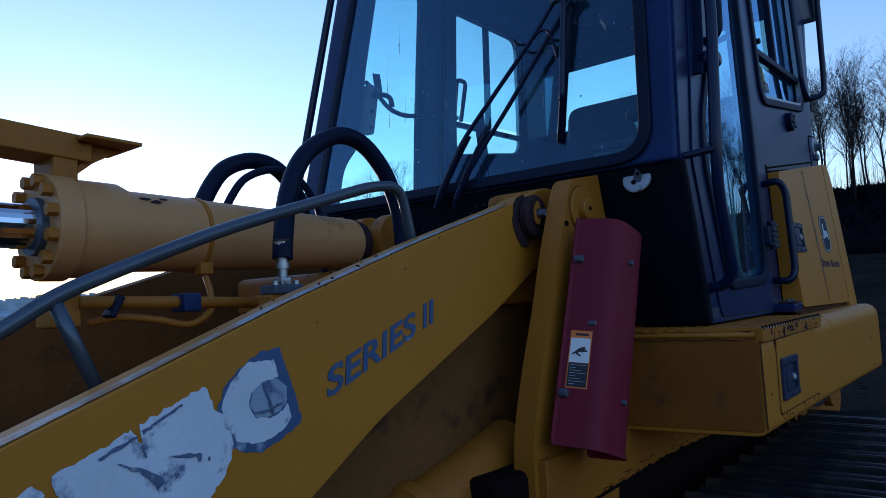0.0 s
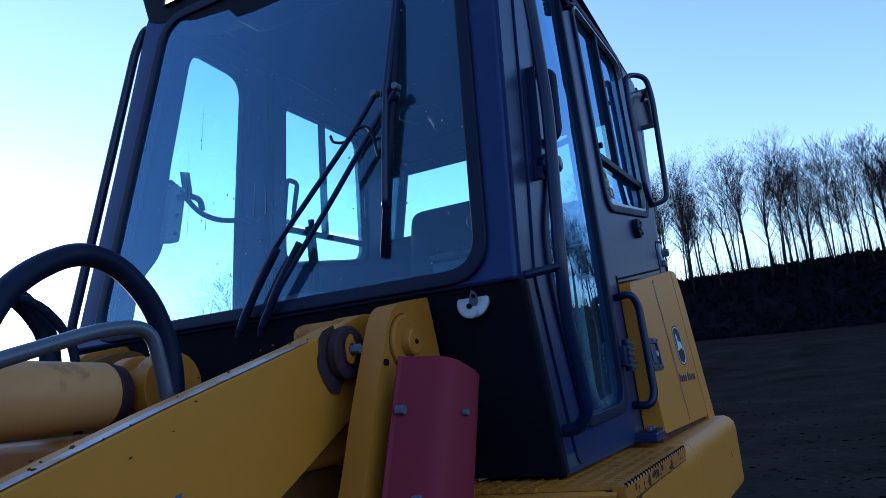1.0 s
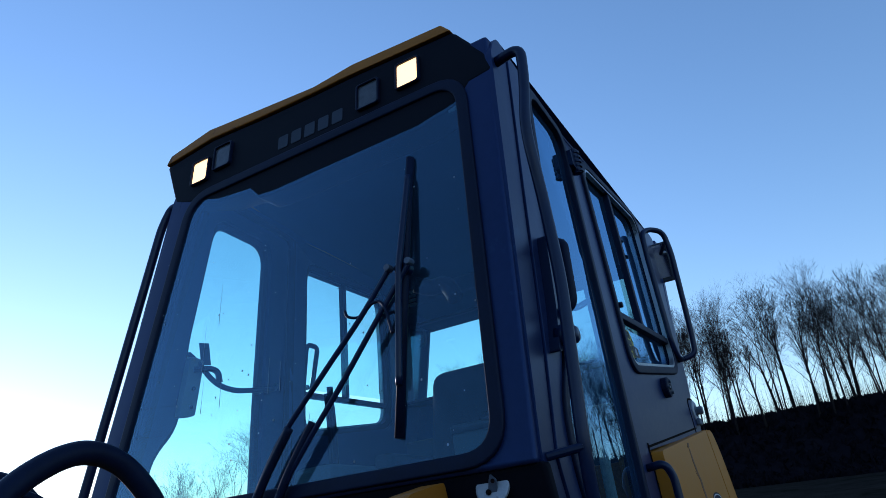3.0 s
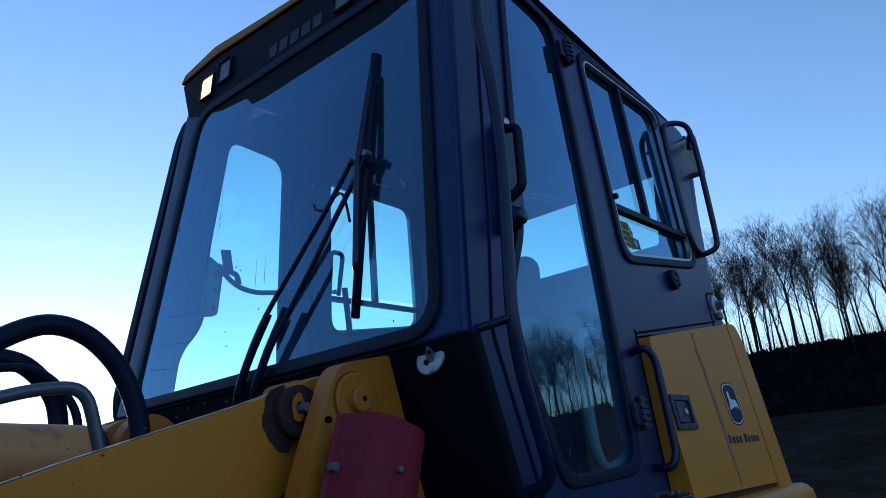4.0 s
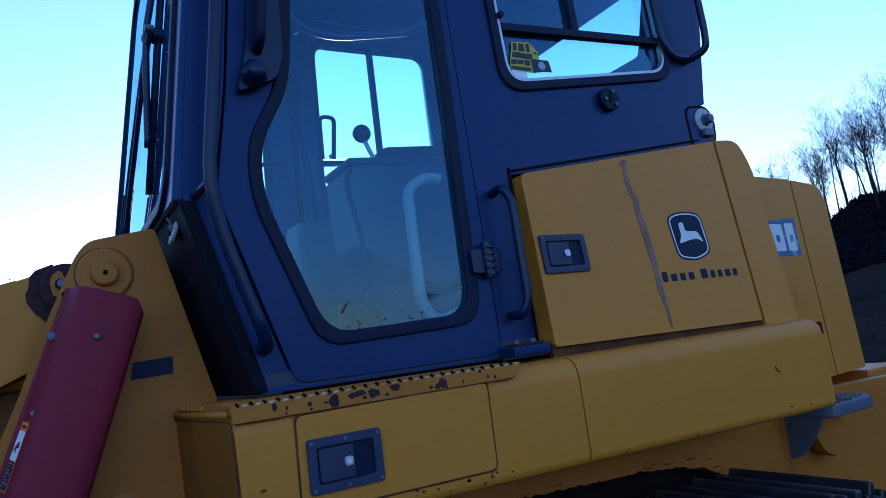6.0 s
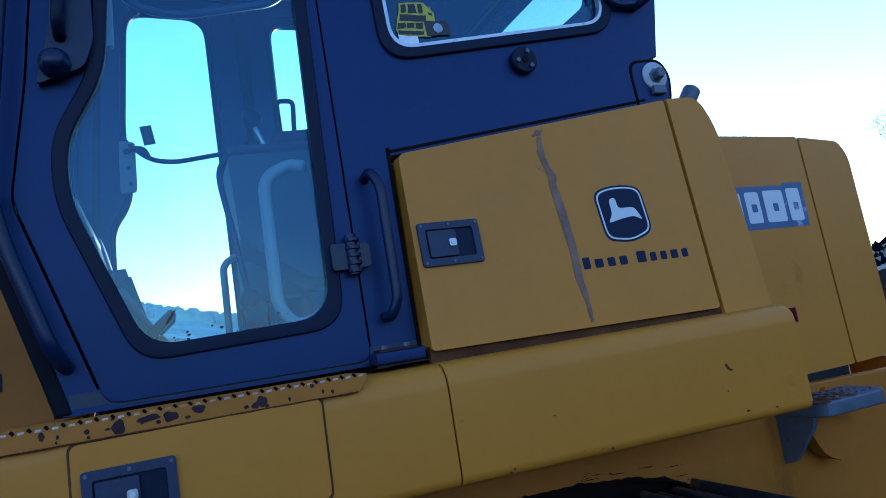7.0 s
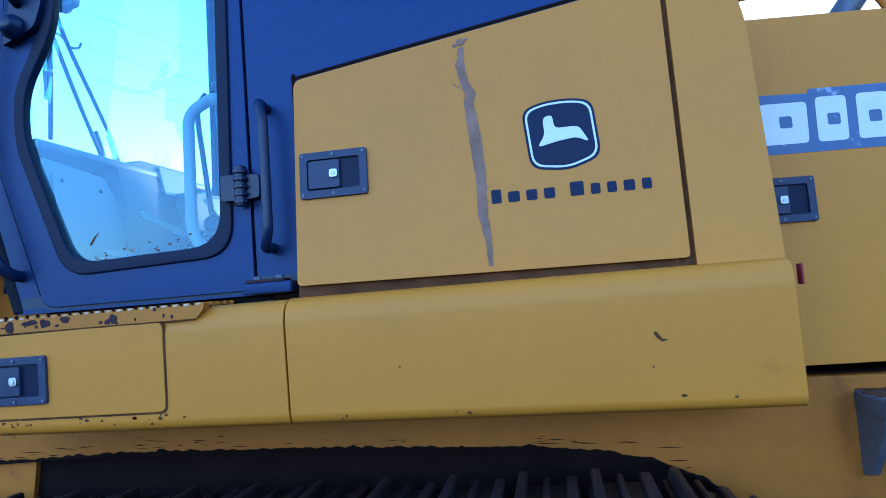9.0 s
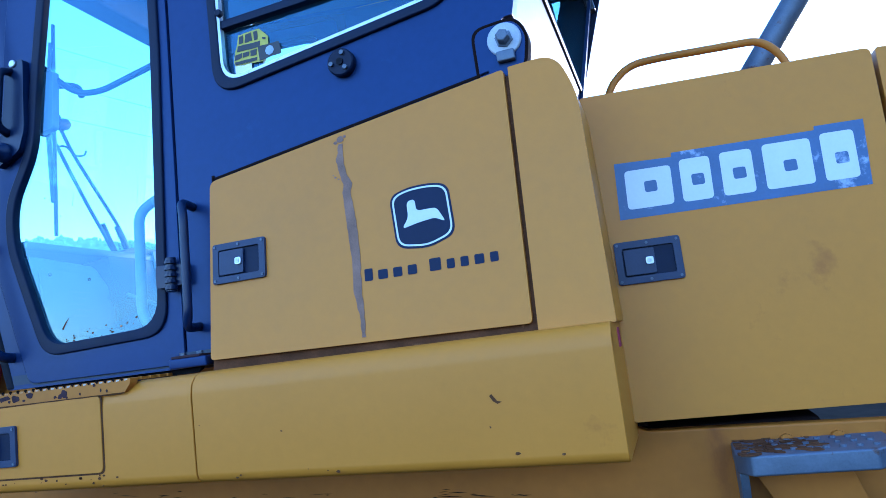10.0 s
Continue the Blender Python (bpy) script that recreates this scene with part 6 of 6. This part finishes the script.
me.from_pydata(gv, [], gf)
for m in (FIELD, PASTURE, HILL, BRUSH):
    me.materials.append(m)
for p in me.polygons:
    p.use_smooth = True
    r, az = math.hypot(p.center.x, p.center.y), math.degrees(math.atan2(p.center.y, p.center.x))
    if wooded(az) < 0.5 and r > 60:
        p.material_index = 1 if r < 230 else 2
    elif wooded(az) > 0.5 and r > foot(az) - 0.5:
        p.material_index = 3
tagged(new("ground", me), "dull brown-green dormant grass field rising to a bank", "ground", kind="structure")

# matted dry grass on the field
rng = random.Random(11)
tv, tf = [], []
for k in range(9000):
    r = 4 + 60 * rng.random() ** 1.2
    az = rng.uniform(-75, 40)
    x, y, z = r * math.cos(radians(az)), r * math.sin(radians(az)), land(r, az)
    if -2 < x < 2.4 and -0.5 < y < 2.4:
        continue
    h, a = rng.uniform(0.01, 0.03), rng.uniform(0, math.pi)
    w = rng.uniform(0.05, 0.16)
    i = len(tv)
    tv += [(x - w * math.cos(a), y - w * math.sin(a), z - 0.02), (x + w * math.cos(a), y + w * math.sin(a), z - 0.02), (x + rng.uniform(-0.08, 0.08), y + rng.uniform(-0.08, 0.08), z + h)]
    tf.append((i, i + 1, i + 2))
me = bpy.data.meshes.new("dry_grass")
me.from_pydata(tv, [], tf)
me.materials.append(FIELD)
tagged(new("dry_grass", me), "short dry grass tufts on the field", "grass", kind="stuff")

# dark brush covering the bank: many upright stems
bv, bf = [], []
for k in range(15000):
    az = rng.uniform(-63, 36)
    if rng.random() > wooded(az):
        continue
    r = foot(az) + rng.uniform(-1, 11)
    x, y, z = r * math.cos(radians(az)), r * math.sin(radians(az)), land(r, az)
    h, w, a = rng.uniform(0.2, 0.8), rng.uniform(0.3, 0.9), rng.uniform(0, math.pi)
    i = len(bv)
    lean = rng.uniform(-0.4, 0.4)
    bv += [(x - w * math.cos(a), y - w * math.sin(a), z - 0.2), (x + w * math.cos(a), y + w * math.sin(a), z - 0.2), (x + lean, y + rng.uniform(-0.4, 0.4), z + h)]
    bf.append((i, i + 1, i + 2))
me = bpy.data.meshes.new("bank_brush")
me.from_pydata(bv, [], bf)
me.materials.append(BRUSH)
tagged(new("bank_brush", me), "dark tangled brush on the bank below the trees", "brush", kind="stuff")

# thin saplings among the trees at the top of the bank
sv, sf = [], []
for k in range(4000):
    az = rng.uniform(-62, 36)
    if rng.random() > wooded(az):
        continue
    r = foot(az) + rng.uniform(8.5, 22)
    x, y, z = r * math.cos(radians(az)), r * math.sin(radians(az)), land(r, az)
    a, lx, ly = radians(az + 90), rng.uniform(-0.5, 0.5), rng.uniform(-0.5, 0.5)
    tall, w = rng.uniform(0.8, 2.6) + 4.5 * rng.random() ** 3.5, rng.uniform(0.014, 0.03)
    i = len(sv)
    sv += [(x - w * math.cos(a), y - w * math.sin(a), z - 0.2), (x + w * math.cos(a), y + w * math.sin(a), z - 0.2), (x + lx, y + ly, z + tall)]
    sf.append((i, i + 1, i + 2))
    for b in range(int(3 + tall * 1.6)):
        s = rng.uniform(0.15, 0.9)
        bx, by, bz = x + lx * s, y + ly * s, z - 0.2 + (tall + 0.2) * s
        run, c, tw = rng.uniform(0.3, 0.28 * tall + 0.4), rng.uniform(0, math.tau), rng.uniform(0.008, 0.014)
        i = len(sv)
        sv += [(bx, by, bz - tw), (bx, by, bz + tw), (bx + run * 0.75 * math.cos(c), by + run * 0.75 * math.sin(c), bz + run * rng.uniform(0.3, 1.0))]
        sf.append((i, i + 1, i + 2))
me = bpy.data.meshes.new("saplings")
me.from_pydata(sv, [], sf)
me.materials.append(TWIG)
tagged(new("saplings", me), "thin bare saplings among the trees", "saplings", kind="stuff")


# ---- bare trees ----
def bare_tree(seed, height):
    """A leafless tree: a tapered leaning trunk, and a crown of limbs that fork into fine twigs."""
    rng = random.Random(seed)
    t = tagged(new("tree"), "tall leafless grey-brown tree on the bank", "tree", "bare trees on the bank")
    trunk, crown = ([], []), ([], [])

    def seg(store, p0, p1, r0, r1, n):
        d = (p1 - p0).normalized()
        u = d.orthogonal().normalized()
        v = d.cross(u)
        i = len(store[0])
        for p, r in ((p0, r0), (p1, r1)):
            for k in range(n):
                a = k * math.tau / n
                store[0].append(tuple(p + (u * math.cos(a) + v * math.sin(a)) * r))
        if n == 2:
            store[1].append((i, i + 1, i + 3, i + 2))
            return
        for k in range(n):
            store[1].append((i + k, i + (k + 1) % n, i + n + (k + 1) % n, i + n + k))

    def grow(p, d, length, r, depth):
        """A limb that bends up towards the light, throws a few side shoots and forks at its end."""
        steps = (6, 3, 3, 2, 2, 2, 2)[depth]
        for k in range(steps):
            lift = 0.10 if depth else 0.02
            d = (d + Vector((rng.gauss(0, 1), rng.gauss(0, 1), 0)) * (0.022 + 0.028 * depth) + Vector((0, 0, lift))).normalized()
            q = p + d * (length / steps)
            r1 = max(r * (0.91 if depth < 2 else 0.85), 0.009)
            seg(trunk if depth == 0 else crown, p, q, r, r1, (7, 5, 4, 3, 2, 2, 2)[depth])
            p, r = q, r1
            if depth == 0 and k > 2:
                side = Vector((rng.gauss(0, 1), rng.gauss(0, 1), 0.5)).normalized()
                grow(p, (d * 0.9 + side * 0.7).normalized(), length * rng.uniform(0.18, 0.34), max(r * 0.4, 0.009), 2)
            if 0 < depth < 6 and rng.random() < 0.75 or depth == 0 and k > 1 and rng.random() < 0.85:
                side = Vector((rng.gauss(0, 1), rng.gauss(0, 1), rng.uniform(-0.1, 0.5))).normalized()
                hop = min(6, depth + (1 if rng.random() < 0.5 else 2))
                grow(p, (d * 0.8 + side * rng.uniform(0.5, 0.9)).normalized(), length * (rng.uniform(0.35, 0.6) if depth else rng.uniform(0.22, 0.42)), max(r * rng.uniform(0.35, 0.5), 0.009), hop)
        if depth < 6:
            n = 3 if rng.random() < (0.5 if depth < 2 else 0.25) else 2
            turn = rng.uniform(0, math.tau)
            u = d.orthogonal().normalized()
            v = d.cross(u)
            for k in range(n):
                a = turn + k * math.tau / n + rng.uniform(-0.4, 0.4)
                spread = rng.uniform(0.18, 0.40) + 0.04 * depth
                grow(p, (d + (u * math.cos(a) + v * math.sin(a)) * spread).normalized(), length * (rng.uniform(0.62, 0.82) if depth else rng.uniform(0.28, 0.44)), max(r * rng.uniform(0.58, 0.78), 0.009), depth + 1)

    lean = 0.06
    grow(Vector((0, 0, -0.3)), Vector((rng.uniform(-lean, lean), rng.uniform(-lean, lean), 1)).normalized(), height * rng.uniform(0.46, 0.6), height * 0.0105 * rng.uniform(0.8, 1.35), 0)
    top = max(v[2] for v in crown[0])
    for st in (trunk, crown):
        st[0][:] = [(x * height / top, y * height / top, z * height / top) for x, y, z in st[0]]
    for nm, st, mat in (("trunk", trunk, BARK), ("crown", crown, TWIG)):
        me = bpy.data.meshes.new(nm)
        me.from_pydata(st[0], [], st[1])
        me.materials.append(mat)
        ob = new(nm, me)
        ob.parent = t
    return t


kinds = [bare_tree(20 + k, 15.5 + 1.0 * (k % 4)) for k in range(8)]
spots = []
az = -60.5
while az < 33:
    grown = 0.80 if az > 26 else (0.9 if az > 16 else (1.04 if az > 4 else max(0.60, 0.95 + 0.0080 * az)))
    spots.append((az + rng.uniform(-0.5, 0.5), foot(az) + rng.uniform(6, 13), rng.choice((0.86, 0.94, 1.0, 1.04, 1.08)) * grown))
    if rng.random() < (0.95 if az < -20 else 0.45):
        spots.append((az + rng.uniform(-0.6, 0.6), foot(az) + rng.uniform(14, 24), rng.uniform(0.6, 1.0) * grown))
    az += rng.uniform(0.4, 1.3) * 0.72
# scattered trees on the pasture slopes
for a, r, s in ((42, 74, 1.0), (44, 76, 1.05), (46, 78, 0.95), (47.5, 74, 0.85), (48.8, 82, 0.9), (50.5, 84, 0.8), (52, 78, 0.65), (53.5, 88, 0.7), (56.5, 86, 0.65), (120, 72, 0.65), (122.5, 78, 0.6), (127, 70, 0.5), (129, 66, 0.55), (131.5, 74, 0.5), (15.8, 78, 0.55), (-166, 40, 0.5), (-172, 46, 0.4)):
    spots.append((a, r, s))
for i, (az, r, size) in enumerate(spots):
    m = pose(r * math.cos(radians(az)), r * math.sin(radians(az)), land(r, az), 0, 0, rng.uniform(0, 360)) @ Matrix.Scale(size, 4)
    if i < len(kinds):
        kinds[i].matrix_basis = m
    else:
        c = copy_thing(kinds[i % len(kinds)], m)
        c.matrix_basis = m

# low far woods along the other horizon, in the hill colour with its painted haze
fv, ff = [], []
for k in range(5000):
    az = rng.uniform(40, 200)
    r = rng.uniform(330, 540)
    x, y, z = r * math.cos(radians(az)), r * math.sin(radians(az)), land(r, az)
    h, w = rng.uniform(2, 6), rng.uniform(1, 4)
    i = len(fv)
    a = radians(az + 90)
    fv += [(x - w * math.cos(a), y - w * math.sin(a), z - 1), (x + w * math.cos(a), y + w * math.sin(a), z - 1), (x + w * 0.4 * math.cos(a), y + w * 0.4 * math.sin(a), z + h), (x - w * 0.5 * math.cos(a), y - w * 0.5 * math.sin(a), z + h * 0.9)]
    ff.append((i, i + 1, i + 2, i + 3))
me = bpy.data.meshes.new("far_woods")
me.from_pydata(fv, [], ff)
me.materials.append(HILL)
tagged(new("far_woods", me), "low woods on the far hills, haze painted into their colour", "woods", kind="stuff")

# three slack power cables crossing ahead of the machine
for k, (za, zb) in enumerate(((14.3, 12.2), (13.4, 11.4), (16.2, 14.4))):
    pts = []
    for i in range(25):
        t = i / 24
        a = Vector((-26 - k * 0.8, -22, za))
        b = Vector((-11 - k * 0.8, 40, zb))
        p = a.lerp(b, t)
        p.z -= 1.6 * 4 * t * (1 - t)
        pts.append(p)
    tagged(part("power_cable", tube(pts, 0.007, 6), WIRE, None), "thin slack black power cable overhead", "cable", "overhead cables")

# a pale trodden strip across the field behind the machine
pv, pf = [], []
for i in range(81):
    y = -10 + 0.25 * i
    cx = 5.75 + 0.06 * y + 0.15 * math.sin(y * 0.6)
    for k in range(7):
        u = -1 + k / 3
        w = 0.5 + 0.12 * noise.noise(Vector((y * 1.7, k * 0.2, 5)))
        x = cx + u * w
        pv.append((x, y, land(math.hypot(x, y), math.degrees(math.atan2(y, x))) + 0.014 + 0.012 * noise.noise(Vector((x * 6, y * 6, 1))) - 0.02 * u ** 4))
for i in range(80):
    for k in range(6):
        a = i * 7 + k
        pf.append((a, a + 1, a + 8, a + 7))
me = bpy.data.meshes.new("trodden_path")
me.from_pydata(pv, [], pf)
me.materials.append(TRODDEN)
for p in me.polygons:
    p.use_smooth = True
tagged(new("trodden_path", me), "pale trodden earth strip across the field", "path", kind="structure")
